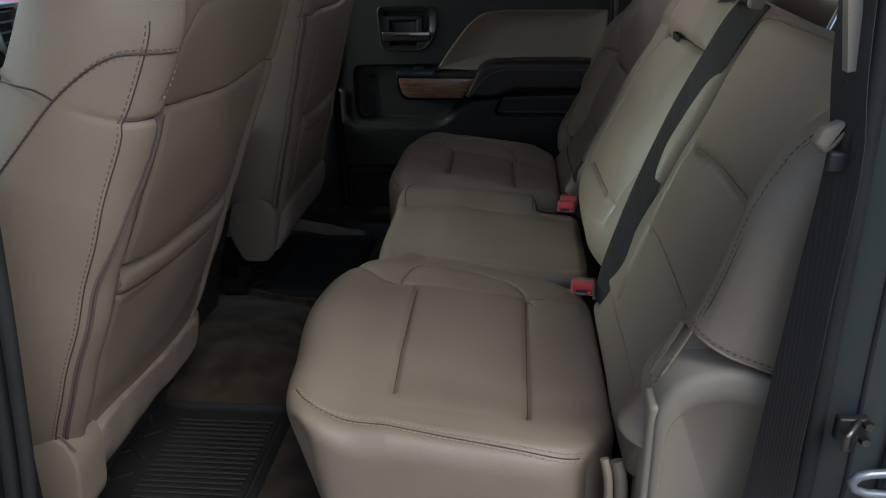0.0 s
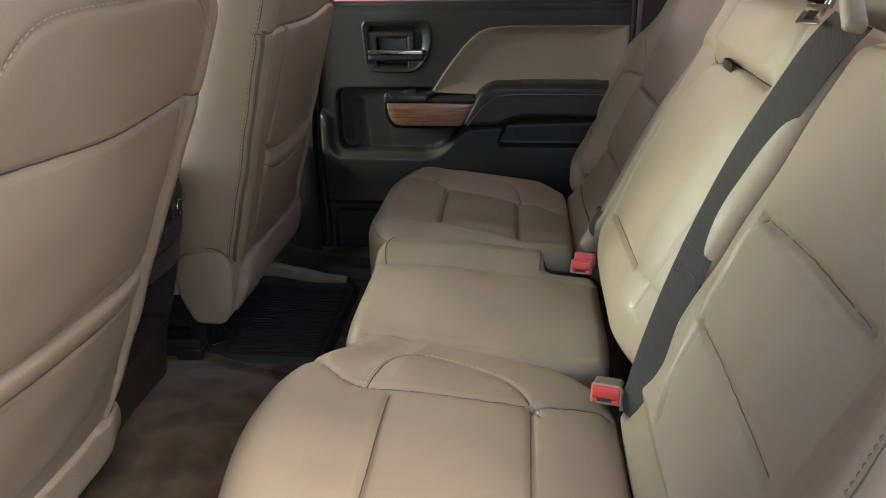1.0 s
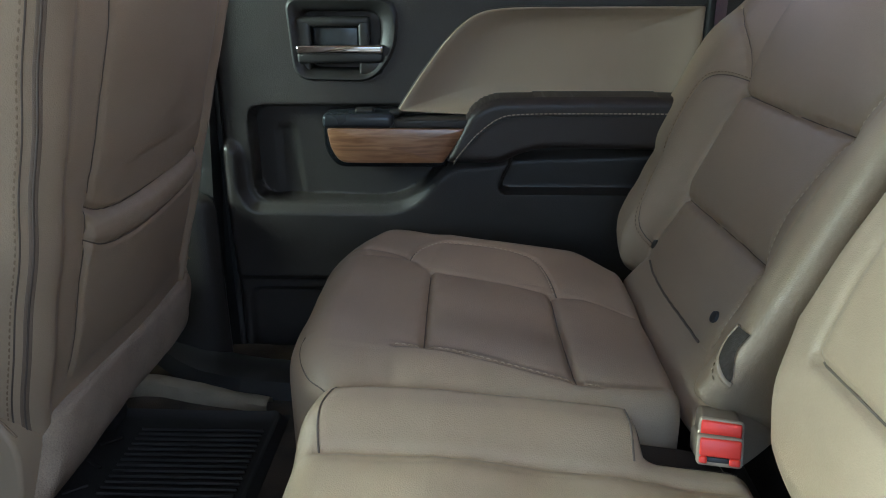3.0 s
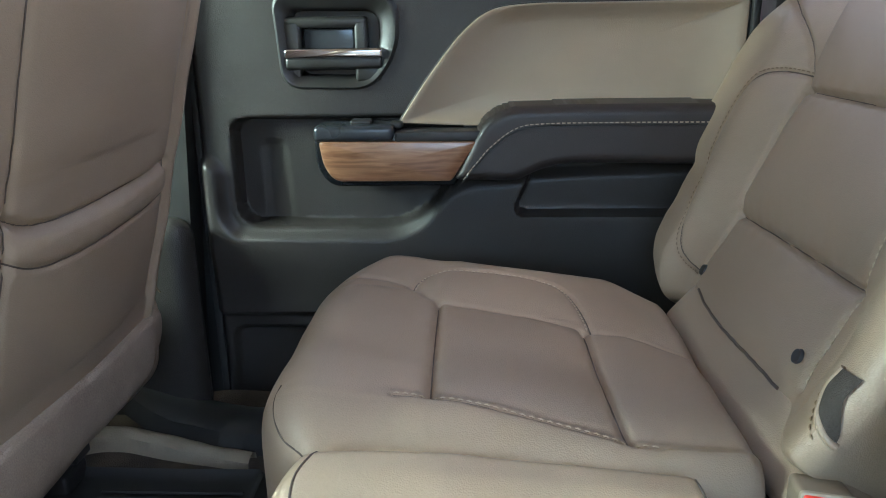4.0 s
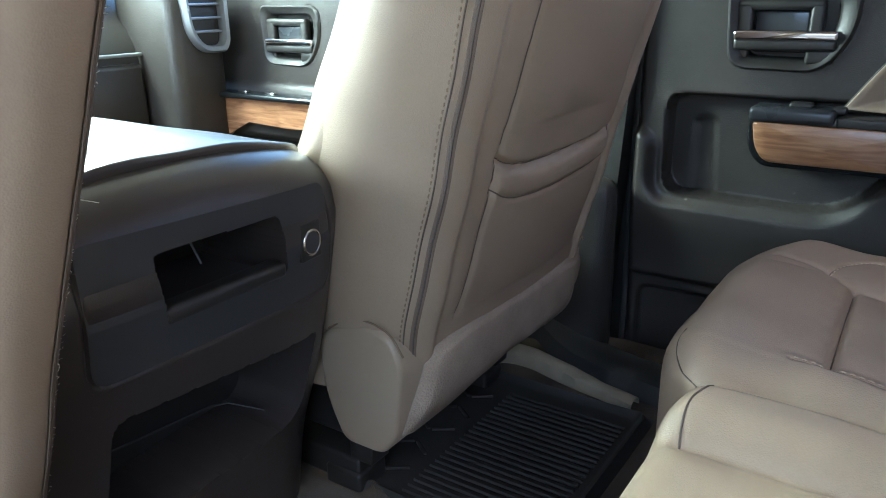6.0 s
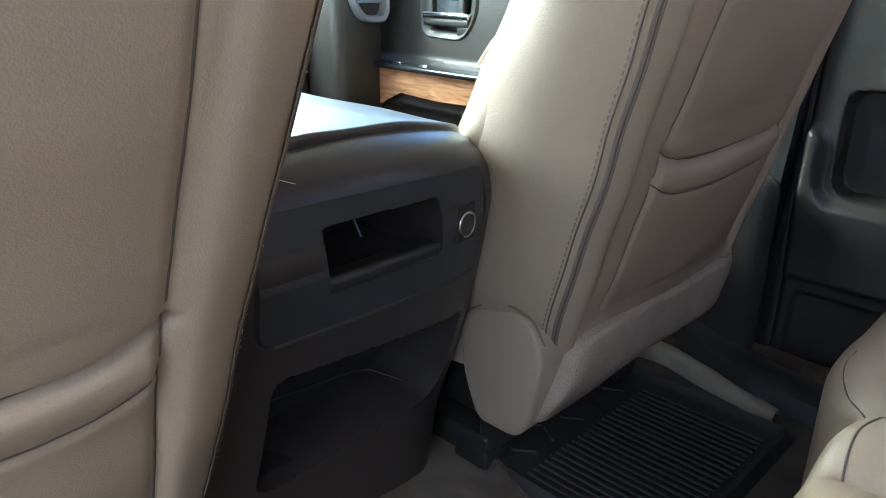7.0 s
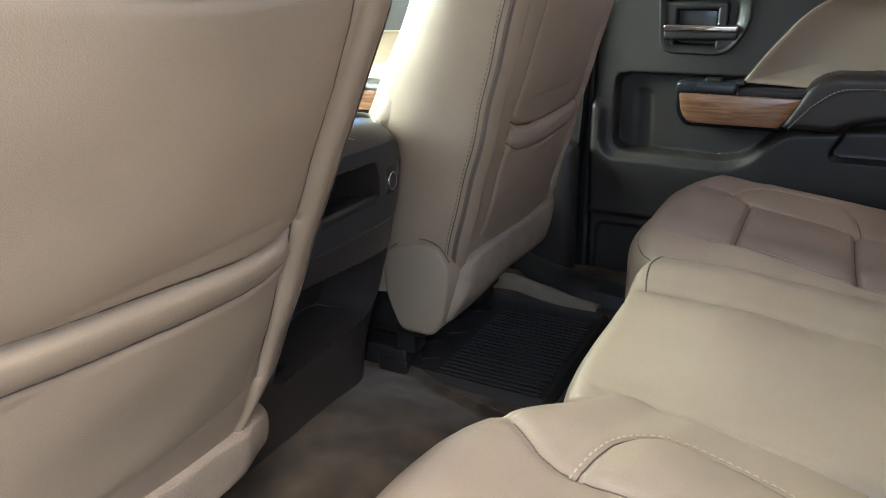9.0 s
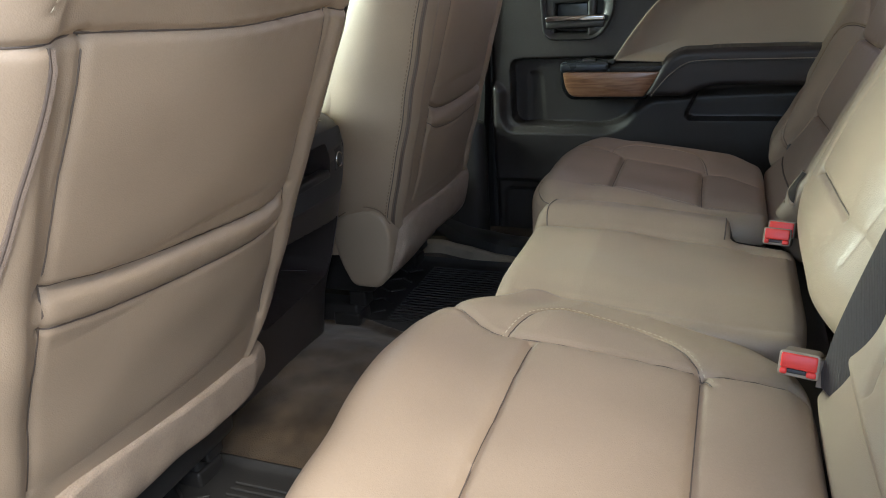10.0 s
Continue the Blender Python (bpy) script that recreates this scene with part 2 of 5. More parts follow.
class Pad:
    """An upholstered pad over the rectangle a0..a1, b0..b1 of a slanting frame: rounded edges, walls, seams and stitches."""

    def __init__(self, frame_m, a, b, height, seams=(), r=(0.04,) * 4, wall=(0.1,) * 4, corner=0.05, square=1.0, warp=None, bulge=0.0, fine=0.0027, undercut=0.0):
        self.m, self.a, self.b, self.height, self.seams, self.r = frame_m, a, b, height, [(np.array(p), *rest) for p, *rest in seams], r
        self.corner, self.warp, self.bulge, self.undercut, self.square = corner, warp, bulge, undercut, square
        pa, da = bend(a[0], a[1], r[0], r[1], wall[0], wall[1], fine)
        pb, db = bend(b[0], b[1], r[2], r[3], wall[2], wall[3], fine)
        self.A, self.B = np.meshgrid(pa, pb, indexing="ij")
        self.DA, self.DB = np.meshgrid(da, db, indexing="ij")
        self.deep = float(self.DA.max()) + 1e-9

    def top(self, A, B):
        C = self.height(A, B) + 0.0
        C = C + 0.0006 * (np.sin(31 * A + 17 * B) + np.sin(23 * A - 41 * B + 1.3) + np.sin(9 * A + 52 * B + 0.6))
        for pts, depth, width, puff in self.seams:
            d = seg_distance(A, B, pts)
            C = C - depth * np.exp(-(d / width) ** 2) - puff * np.exp(-d / 0.013) * (1 + 0.16 * np.sin(A * 190 + 40 * B) * np.cos(B * 170 - 30 * A))
        return C

    def shaped(self, A, B, C, DA, DB):
        u = (2 * A - self.a[0] - self.a[1]) / (self.a[1] - self.a[0])
        v = (2 * B - self.b[0] - self.b[1]) / (self.b[1] - self.b[0])
        ha, hb = (self.a[1] - self.a[0]) / 2, (self.b[1] - self.b[0]) / 2
        cut = self.corner * np.where(u > 0, self.square, 1.0)
        A2 = A - u * np.abs(v) ** 8 * cut
        B2 = B - v * np.abs(u) ** 8 * cut
        if self.warp:
            A2, B2 = self.warp(A2, B2)
        if self.bulge:
            A2 = A2 + np.sign(u) * self.bulge * np.sin(np.clip(DA / self.deep, 0, 1) * math.pi)
        if self.undercut:
            A2 = A2 + self.undercut * DA * (u < 0) + 0.6 * self.undercut * DB * np.clip(-u, 0, 1) ** 3
        return A2, B2, C - (DA ** 3 + DB ** 3) ** (1 / 3)

    def mesh(self, name):
        A, B, C = self.shaped(self.A, self.B, self.top(self.A, self.B), self.DA, self.DB)
        m = np.array(self.m)
        self.P = np.stack([A, B, C], -1) @ m[:3, :3].T + m[:3, 3]
        return grid_mesh(name, self.P, np.linalg.det(m[:3, :3]) < 0)

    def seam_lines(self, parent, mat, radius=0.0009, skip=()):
        """Lays a thin dark tube in every groove; its colour stands in for deep shade."""
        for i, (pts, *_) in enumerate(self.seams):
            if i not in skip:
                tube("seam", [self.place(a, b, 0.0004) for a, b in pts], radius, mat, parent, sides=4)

    def edge_drop(self, x, lo, hi, r0, r1):
        d = 0.0
        if x < lo + r0:
            k = min(1, (lo + r0 - x) / r0)
            d = r0 - r0 * math.sqrt(max(0, 1 - k * k))
        if x > hi - r1:
            k = min(1, (x - hi + r1) / r1)
            d = r1 - r1 * math.sqrt(max(0, 1 - k * k))
        return d

    def place(self, a, b, lift=0.0):
        da = self.edge_drop(a, *self.a, self.r[0], self.r[1])
        db = self.edge_drop(b, *self.b, self.r[2], self.r[3])
        A, B = np.array([[a]]), np.array([[b]])
        A2, B2, C = self.shaped(A, B, self.top(A, B), np.array([[da]]), np.array([[db]]))
        return self.m @ Vector((A2[0, 0], B2[0, 0], C[0, 0] + lift))


def box_bm(bm, centre, half, m=None):
    m = m or Matrix.Identity(4)
    r = bmesh.ops.create_cube(bm, size=1.0, matrix=m @ Matrix.Translation(centre) @ Matrix.Diagonal((2 * half[0], 2 * half[1], 2 * half[2], 1)))
    return r["verts"]


def bevel_box(x0, x1, y0, y1, z0, z1, r=0.01, seg=3, m=None):
    bm = bmesh.new()
    box_bm(bm, ((x0 + x1) / 2, (y0 + y1) / 2, (z0 + z1) / 2), ((x1 - x0) / 2, (y1 - y0) / 2, (z1 - z0) / 2), m)
    if r:
        bmesh.ops.bevel(bm, geom=bm.edges[:], offset=r, segments=seg, profile=0.5, affect="EDGES")
    return bm


def dashes(places, normals, length=0.0052, gap=0.0024, wide=0.0014, high=0.001):
    """A row of stitches along a line of places."""
    pts = [Vector(p) for p in places]
    nor = [Vector(n) for n in normals]
    verts, faces = [], []
    run, t0 = [0.0], 0.0
    for a, b in zip(pts[:-1], pts[1:]):
        run.append(run[-1] + (b - a).length)

    def at(s):
        i = min(max(int(np.searchsorted(run, s)) - 1, 0), len(pts) - 2)
        f = (s - run[i]) / max(run[i + 1] - run[i], 1e-9)
        return pts[i].lerp(pts[i + 1], f), nor[i].lerp(nor[i + 1], f).normalized()

    s = 0.0
    while s + length < run[-1]:
        (p, n), (q, _) = at(s), at(s + length)
        d = (q - p).normalized()
        w = d.cross(n).normalized() * wide * 0.5
        h = n * high
        k = len(verts)
        mid = (p + q) / 2
        verts += [p + w, p - w, q - w, q + w, mid + w * 1.2 + h, mid - w * 1.2 + h, p - n * 0.0005, q - n * 0.0005]
        faces += [(k, k + 1, k + 5, k + 4), (k + 1, k + 2, k + 5), (k + 2, k + 3, k + 4, k + 5), (k + 3, k, k + 4)]
        s += length + gap
    me = bpy.data.meshes.new("stitching")
    me.from_pydata([tuple(v) for v in verts], [], faces)
    return me


def stitches(pad, pts, parent, mat, lift=0.0008, offset=0.0):
    """Stitches on a pad, along points of its own plane."""
    p = np.array(pts, float)
    if offset:
        d = np.gradient(p, axis=0)
        d /= np.linalg.norm(d, axis=1)[:, None] + 1e-9
        p = p + offset * np.stack([-d[:, 1], d[:, 0]], -1)
    places = [pad.place(a, b, lift) for a, b in p]
    normal = (pad.m.to_3x3() @ Vector((0, 0, 1))).normalized()
    return link("stitching", dashes(places, [normal] * len(places)), mat, parent)


def tube(name, pts, radius, mat, parent=None, label="", sides=8, closed=False):
    cu = bpy.data.curves.new(name, "CURVE")
    cu.dimensions, cu.bevel_depth, cu.bevel_resolution = "3D", radius, max(1, sides // 4)
    sp = cu.splines.new("POLY")
    sp.points.add(len(pts) - 1)
    for q, p in zip(sp.points, pts):
        q.co = (*p, 1)
    sp.use_cyclic_u = closed
    cu.use_fill_caps = True
    tmp = bpy.data.objects.new(name, cu)
    me = bpy.data.meshes.new_from_object(tmp)
    bpy.data.objects.remove(tmp)
    return link(name, me, mat, parent, label)


def ribbon(name, pts, sides, normals, mat, parent=None, label="", half=0.023, thick=0.0013):
    """A strap along pts: sides are its width's directions."""
    P = []
    for p, s, n in zip(pts, sides, normals):
        p, s, n = Vector(p), Vector(s).normalized(), Vector(n).normalized()
        ring = []
        for k in np.linspace(-1, 1, 9):
            ring.append(p + s * half * k + n * thick * (1.0 if abs(k) < 0.95 else 0.3))
        for k in np.linspace(1, -1, 9):
            ring.append(p + s * half * k - n * thick * (1.0 if abs(k) < 0.95 else 0.3))
        ring.append(ring[0])
        P.append(ring)
    me = grid_mesh(name, np.array([[tuple(v) for v in r] for r in P]))
    return link(name, me, mat, parent, label)


def loft(name, outline, profile, to3d, mat, parent=None, label="", centre=None):
    """Rings of an outline drawn together towards its middle: profile gives (scale, height) pairs from the rim inwards."""
    o = np.array(outline, float)
    c = np.array(centre) if centre is not None else (o.max(0) + o.min(0)) / 2
    rings = []
    for s, h in profile:
        q = c + (o - c) * s
        rings.append([tuple(to3d(x, y, h)) for x, y in q])
    P = np.array(rings)
    P = np.concatenate([P, P[:, :1]], 1)
    me = grid_mesh(name, P)
    bm = bmesh.new()
    bm.from_mesh(me)
    bmesh.ops.remove_doubles(bm, verts=bm.verts[:], dist=1e-5)
    bmesh.ops.recalc_face_normals(bm, faces=bm.faces[:])
    bm.to_mesh(me)
    bm.free()
    return link(name, me, mat, parent, label)


def extruded(outline, to3d, h0, h1, bevel=0.003, seg=2):
    """A bmesh plate: an outline between two heights."""
    bm = bmesh.new()
    lo = [bm.verts.new(to3d(x, y, h0)) for x, y in outline]
    hi = [bm.verts.new(to3d(x, y, h1)) for x, y in outline]
    bm.faces.new(lo)
    top = bm.faces.new(hi)
    n = len(lo)
    for i in range(n):
        bm.faces.new((lo[i], lo[(i + 1) % n], hi[(i + 1) % n], hi[i]))
    bmesh.ops.recalc_face_normals(bm, faces=bm.faces[:])
    if bevel:
        bmesh.ops.bevel(bm, geom=list(top.edges), offset=bevel, segments=seg, profile=0.5, affect="EDGES")
    return bm


def relief(name, outline, y, top, r, deep, mat, parent=None, label="", cell=0.003):
    """A padded plate with rounded edges on a door: it stands top proud of the plane y and runs deep behind it."""
    o = np.array(outline)
    X, Z = np.meshgrid(np.arange(o[:, 0].min() - 2 * cell, o[:, 0].max() + 2 * cell, cell), np.arange(o[:, 1].min() - 2 * cell, o[:, 1].max() + 2 * cell, cell), indexing="ij")
    sd = signed(X, Z, o)
    gx, gz = np.gradient(sd, cell, cell)
    near = np.abs(sd) < 0.8 * cell
    X, Z = np.where(near, X - sd * gx, X), np.where(near, Z - sd * gz, Z)
    e = np.clip(np.where(near, 0.0, sd) / r, 0, 1)
    H = np.where((sd >= 0) | near, top - r + r * np.sqrt(1 - (1 - e) ** 2), -deep)
    me = grid_mesh(name, np.stack([X, y - H, Z], -1), True)
    bm = bmesh.new()
    bm.from_mesh(me)
    bm.verts.ensure_lookup_table()
    far = (sd < -2.2 * cell).reshape(-1)
    bmesh.ops.delete(bm, geom=[v for v, k in zip(bm.verts[:], far) if k], context="VERTS")
    return part(name, bm, mat, parent, label)


def structure(name, bm, mat, label, category):
    return tagged(part(name, bm, mat), label, category, kind="structure")


# ---- ground and cab shell ----
FLOOR = 0.065
bm = bmesh.new()
bmesh.ops.create_grid(bm, x_segments=40, y_segments=40, size=300)
bmesh.ops.translate(bm, verts=bm.verts[:], vec=(0, 0, -0.62))
structure("ground", bm, CONCRETE, "pale concrete yard outside the truck", "ground")

structure("boundary_wall", bevel_box(-6, 0.75, 7.0, 7.25, -0.62, 0.9, 0.02), PINK, "low pink painted wall beyond the truck", "wall")


# added wall out of view, reflecting daylight towards the open door
structure("bounce_wall", bevel_box(-14, 14, -6.6, -6.2, -0.62, 2.0, 0.02), CONCRETE, "unseen plain wall added opposite the open door to bounce light", "wall")


def open_door():
    t = thing("door_3", "open rear door swung out beside the truck", "door", kind="structure")
    m = Matrix.Translation((-0.22, -0.93, 0.0)) @ Matrix.Rotation(radians(-108), 4, "Z")
    part("door_panel", bevel_box(0.02, 0.84, -0.04, 0.03, 0.02, 0.78, 0.02, m=m), COCOA, t)
    part("door_shell", bevel_box(0.0, 0.86, 0.031, 0.06, -0.05, 0.79, 0.015, m=m), GREY_PAINT, t)
    part("window_frame", bevel_box(0.78, 0.84, 0.0, 0.05, 0.785, 1.24, 0.01, m=m), BLACK, t)
    part("pane", bevel_box(0.02, 0.78, 0.02, 0.025, 0.785, 1.22, 0, m=m), GLASS_TINT, t)
    return t


open_door()


def carpet_floor():
    X, Y = np.meshgrid(np.concatenate([np.linspace(-2.0, -0.5, 40), np.linspace(-0.49, 0.2, 140), np.linspace(0.22, 0.86, 20)]), np.linspace(-0.84, 0.86, 240), indexing="ij")
    Z = FLOOR + 0.05 * np.exp(-((Y - 0.02) / 0.21) ** 4) * step(X, 0.12, -0.3)
    Z += 0.05 * step(np.abs(Y - 0.02), 0.74, 0.86)
    under = np.maximum(step(np.abs(Y + 0.41), 0.24, 0.2), step(np.abs(Y - 0.482), 0.235, 0.195)) * step(X, -0.44, -0.4) * step(X, -0.01, -0.05)
    Z += (1 - 0.85 * under) * np.array([[0.003 * noise.noise((x * 22, y * 22, 0)) + 0.008 * noise.noise((x * 6, y * 6, 4)) for x, y in zip(r, s)] for r, s in zip(X, Y)])
    fold = catmull([(-0.42, 0.298), (-0.34, 0.3), (-0.25, 0.252), (-0.18, 0.229), (-0.11, 0.212), (-0.04, 0.2)])
    Z += 0.016 * np.exp(-(seg_distance(X, Y, fold) / 0.012) ** 2)
    me = grid_mesh("floor", np.stack([X, Y, Z], -1))
    return tagged(link("floor", me, CARPET), "worn brown cab carpet with a low tunnel in the middle", "floor", kind="structure")


carpet_floor()
structure("underbody", bevel_box(-2.1, 0.9, -0.86, 0.9, -0.1, 0.045, 0.01), GREY_PAINT, "dark grey cab underbody", "floor pan")
structure("ceiling", bevel_box(-1.25, 0.9, -0.8, 0.84, 1.27, 1.33, 0.02), HEADLINER, "beige cloth headliner", "ceiling")
structure("wall_rear", bevel_box(0.86, 0.92, -0.86, 0.9, 0.0, 0.93, 0.01), TAN_PLASTIC, "tan rear cab wall behind the seat", "wall")
structure("window_rear", bevel_box(0.885, 0.89, -0.76, 0.8, 0.93, 1.27, 0), GLASS_TINT, "tinted rear window", "window")


def slab(x0, z0, x1, z1, y0, y1, thick):
    """A slanting pillar or pane between two places of the side view."""
    d = Vector((x1 - x0, 0, z1 - z0))
    n = Vector((-d.z, 0, d.x)).normalized() * thick / 2
    bm = bmesh.new()
    v = [bm.verts.new(Vector((x, y, z)) + s * n) for y in (y0, y1) for x, z in ((x0, z0), (x1, z1)) for s in (-1, 1)]
    for f in ((0, 1, 3, 2), (4, 6, 7, 5), (0, 4, 5, 1), (2, 3, 7, 6), (0, 2, 6, 4), (1, 5, 7, 3)):
        bm.faces.new([v[i] for i in f])
    bmesh.ops.recalc_face_normals(bm, faces=bm.faces[:])
    return bm


structure("windscreen", slab(-2.1, 0.78, -1.28, 1.3, -0.74, 0.78, 0.005), GLASS, "clear raked windscreen", "window").visible_shadow = False
for nm, y0, y1 in (("a_pillar_driver", -0.83, -0.75), ("a_pillar_passenger", 0.79, 0.87)):
    structure(nm, slab(-2.1, 0.75, -1.26, 1.3, y0, y1, 0.07), COCOA, "dark windscreen pillar trim", "pillar")
# passenger side: pillars, roof rail and panes
structure("b_pillar_passenger", slab(-0.33, 0.1, -0.25, 1.29, 0.86, 0.91, 0.2), BLACK, "dark brown door pillar trim beside the front seat", "pillar")
structure("door_jamb_passenger", bevel_box(-0.42, -0.17, 0.935, 0.965, 0.0, 0.8, 0.004), BLACK, "black door jamb", "door jamb")
structure("c_pillar_passenger", slab(0.74, 0.04, 0.76, 1.29, 0.83, 0.91, 0.2), COCOA, "dark rear door pillar trim", "pillar")
structure("roof_rail_passenger", bevel_box(-1.25, 0.9, 0.82, 0.9, 1.25, 1.33, 0.01), HEADLINER, "beige roof rail trim", "trim")
structure("window_1", bevel_box(-0.16, 0.66, 0.902, 0.906, 0.77, 1.26, 0), GLASS_ROSE, "tinted rear door window", "window")
structure("window_2", bevel_box(-1.9, -0.34, 0.902, 0.906, 0.74, 1.26, 0), GLASS, "front passenger door window", "window").visible_shadow = False
# driver side
structure("roof_rail_driver", bevel_box(-1.25, 0.9, -0.88, -0.78, 1.25, 1.33, 0.01), HEADLINER, "beige roof rail trim above the open door", "trim")
structure("front_door_driver", bevel_box(-1.75, -0.3, -0.92, -0.84, 0.0, 0.72, 0.02), COCOA, "closed dark front door on the driver side", "door")
structure("window_3", bevel_box(-1.9, -0.34, -0.9, -0.896, 0.72, 1.26, 0), GLASS, "front driver door window", "window").visible_shadow = False
structure("sill_driver", bevel_box(-0.5, 0.75, -0.9, -0.8, -0.08, 0.09, 0.02), BLACK, "black door sill plate", "sill")


def b_pillar_driver():
    t = thing("b_pillar_driver", "black door pillar with a double rubber door seal", "pillar", kind="structure")
    part("pillar_body", slab(-0.29, -0.02, -0.2, 1.29, -0.86, -0.8, 0.17), BLACK, t)
    line = [(-0.195, 0.08), (-0.17, 0.25), (-0.135, 0.44), (-0.117, 0.56), (-0.1, 0.69), (-0.07, 0.95), (-0.04, 1.2)]
    c = catmull(line, 8)
    for dx, dy, r in ((0.0, -0.865, 0.007), (-0.021, -0.862, 0.008)):
        tube("door_seal", [(x + dx, dy, z) for x, z in c], r, RUBBER, t)
    return t


b_pillar_driver()


def c_pillar_driver():
    t = thing("c_pillar_driver", "grey painted door frame with rubber seal and tan inner trim", "pillar", kind="structure")
    edge = catmull([(0.63, -0.02), (0.618, 0.2), (0.638, 0.4), (0.634, 0.6), (0.63, 0.75), (0.622, 0.92), (0.6, 1.25)], 10)

    def strip(name, d0, d1, y0, y1, mat, label=""):
        P = np.array([[(x + d0, y0, z) for x, z in edge], [(x + (d0 + d1) / 2, (y0 + y1) / 2 - 0.008, z) for x, z in edge],
                      [(x + d1, y1, z) for x, z in edge]])
        return link(name, grid_mesh(name, P), mat, t, label)

    strip("inner_trim", 0.008, 0.024, -0.772, -0.79, COCOA_SOFT)
    tube("rubber_seal", [(x + 0.022, -0.797, z) for x, z in edge], 0.011, RUBBER, t)
    strip("painted_frame", 0.03, 0.085, -0.8, -0.815, GREY_PAINT, "grey painted metal door frame")
    tube("rubber_seal", [(x + 0.056, -0.812, z) for x, z in edge], 0.0035, RUBBER, t)
    tube("frame_bead", [(x + 0.088, -0.818, z) for x, z in edge], 0.005, GREY_PAINT, t)
    strip("outer_flange", 0.09, 0.2, -0.815, -0.9, BLACK)
    part("rear_quarter", bevel_box(0.86, 0.95, -0.92, -0.86, -0.1, 1.3, 0.01), GREY_PAINT, t)
    return t


c_pillar_driver()
upper = thing("upper_pillar_trim", "tan plastic upper pillar trim above the belt", "trim", kind="structure")
part("trim_panel", slab(0.632, 0.858, 0.558, 1.27, -0.795, -0.784, 0.011), TAN_PLASTIC, upper)


def striker():
    t = thing("door_striker", "dark steel door latch striker bolted to the frame", "striker")
    part("base_plate", bevel_box(0.668, 0.698, -0.826, -0.815, 0.515, 0.541, 0.003), BLACK, t)
    tube("loop", [(0.69, -0.82, 0.537), (0.672, -0.843, 0.54), (0.668, -0.846, 0.537), (0.668, -0.846, 0.523), (0.672, -0.843, 0.52), (0.69, -0.82, 0.52)], 0.0035, STEEL, t)
    for z in (0.519, 0.537):
        bm = bmesh.new()
        bmesh.ops.create_cone(bm, cap_ends=True, segments=6, radius1=0.005, radius2=0.0045, depth=0.006, matrix=Matrix.Translation((0.694, -0.829, z)) @ Matrix.Rotation(radians(90), 4, "X"))
        part("bolt", bm, STEEL, t)
    return t


striker()
latch = thing("door_check", "pale metal door check bracket on the frame", "hinge")
tube("bracket", [(0.735, -0.836, 0.491), (0.7, -0.84, 0.49), (0.69, -0.841, 0.488), (0.685, -0.841, 0.481), (0.688, -0.84, 0.472), (0.7, -0.84, 0.467), (0.74, -0.836, 0.462)], 0.0045, SILVER, latch)
part("mount", bevel_box(0.722, 0.745, -0.842, -0.825, 0.455, 0.498, 0.004), SILVER, latch)


# ---- rear door panel on the passenger side ----
def door_spot(y):
    return lambda x, z, h: (x, y - h, z)


def scaled(pts, y_from, y_to):
    """Carries an outline towards the middle of the cab, so that it covers the same view when it stands further in."""
    k = (y_to + 0.26) / (y_from + 0.26)
    return [(0.25 + (x - 0.25) * k, 0.719 + (z - 0.719) * k) for x, z in pts]


BEZEL = rounded([(-0.056, 0.742), (0.128, 0.74), (0.128, 0.665), (0.088, 0.608), (-0.048, 0.611)], [0.02, 0.03, 0.04, 0.03, 0.03])
INSERT = rounded([(0.125, 0.557), (0.168, 0.622), (0.22, 0.688), (0.262, 0.721), (0.32, 0.727), (0.632, 0.727), (0.632, 0.56), (0.26, 0.55)], [0.005, 0.04, 0.04, 0.05, 0.03, 0.004, 0.004, 0.01])
POCKET = rounded([(0.294, 0.412), (0.62, 0.412), (0.62, 0.5), (0.37, 0.5), (0.33, 0.488)], [0.03, 0.01, 0.01, 0.05, 0.04])
RECESS = rounded([(-0.138, 0.566), (-0.138, 0.394), (0.145, 0.391), (0.222, 0.485), (0.222, 0.566)], [0.03, 0.04, 0.06, 0.02, 0.01])
PROUD = rounded([(-0.25, -0.1), (-0.25, 0.496), (-0.166, 0.494), (-0.166, 0.41), (-0.146, 0.376), (0.118, 0.374), (0.16, 0.394), (0.215, 0.456), (0.36, 0.466), (0.8, 0.48), (0.8, -0.1)], [0.01, 0.01, 0.02, 0.03, 0.03, 0.03, 0.04, 0.03, 0.05, 0.01, 0.01])
LOW = rounded([(-0.172, 0.222), (-0.172, 0.07), (0.5, 0.07), (0.5, 0.222)], 0.03)


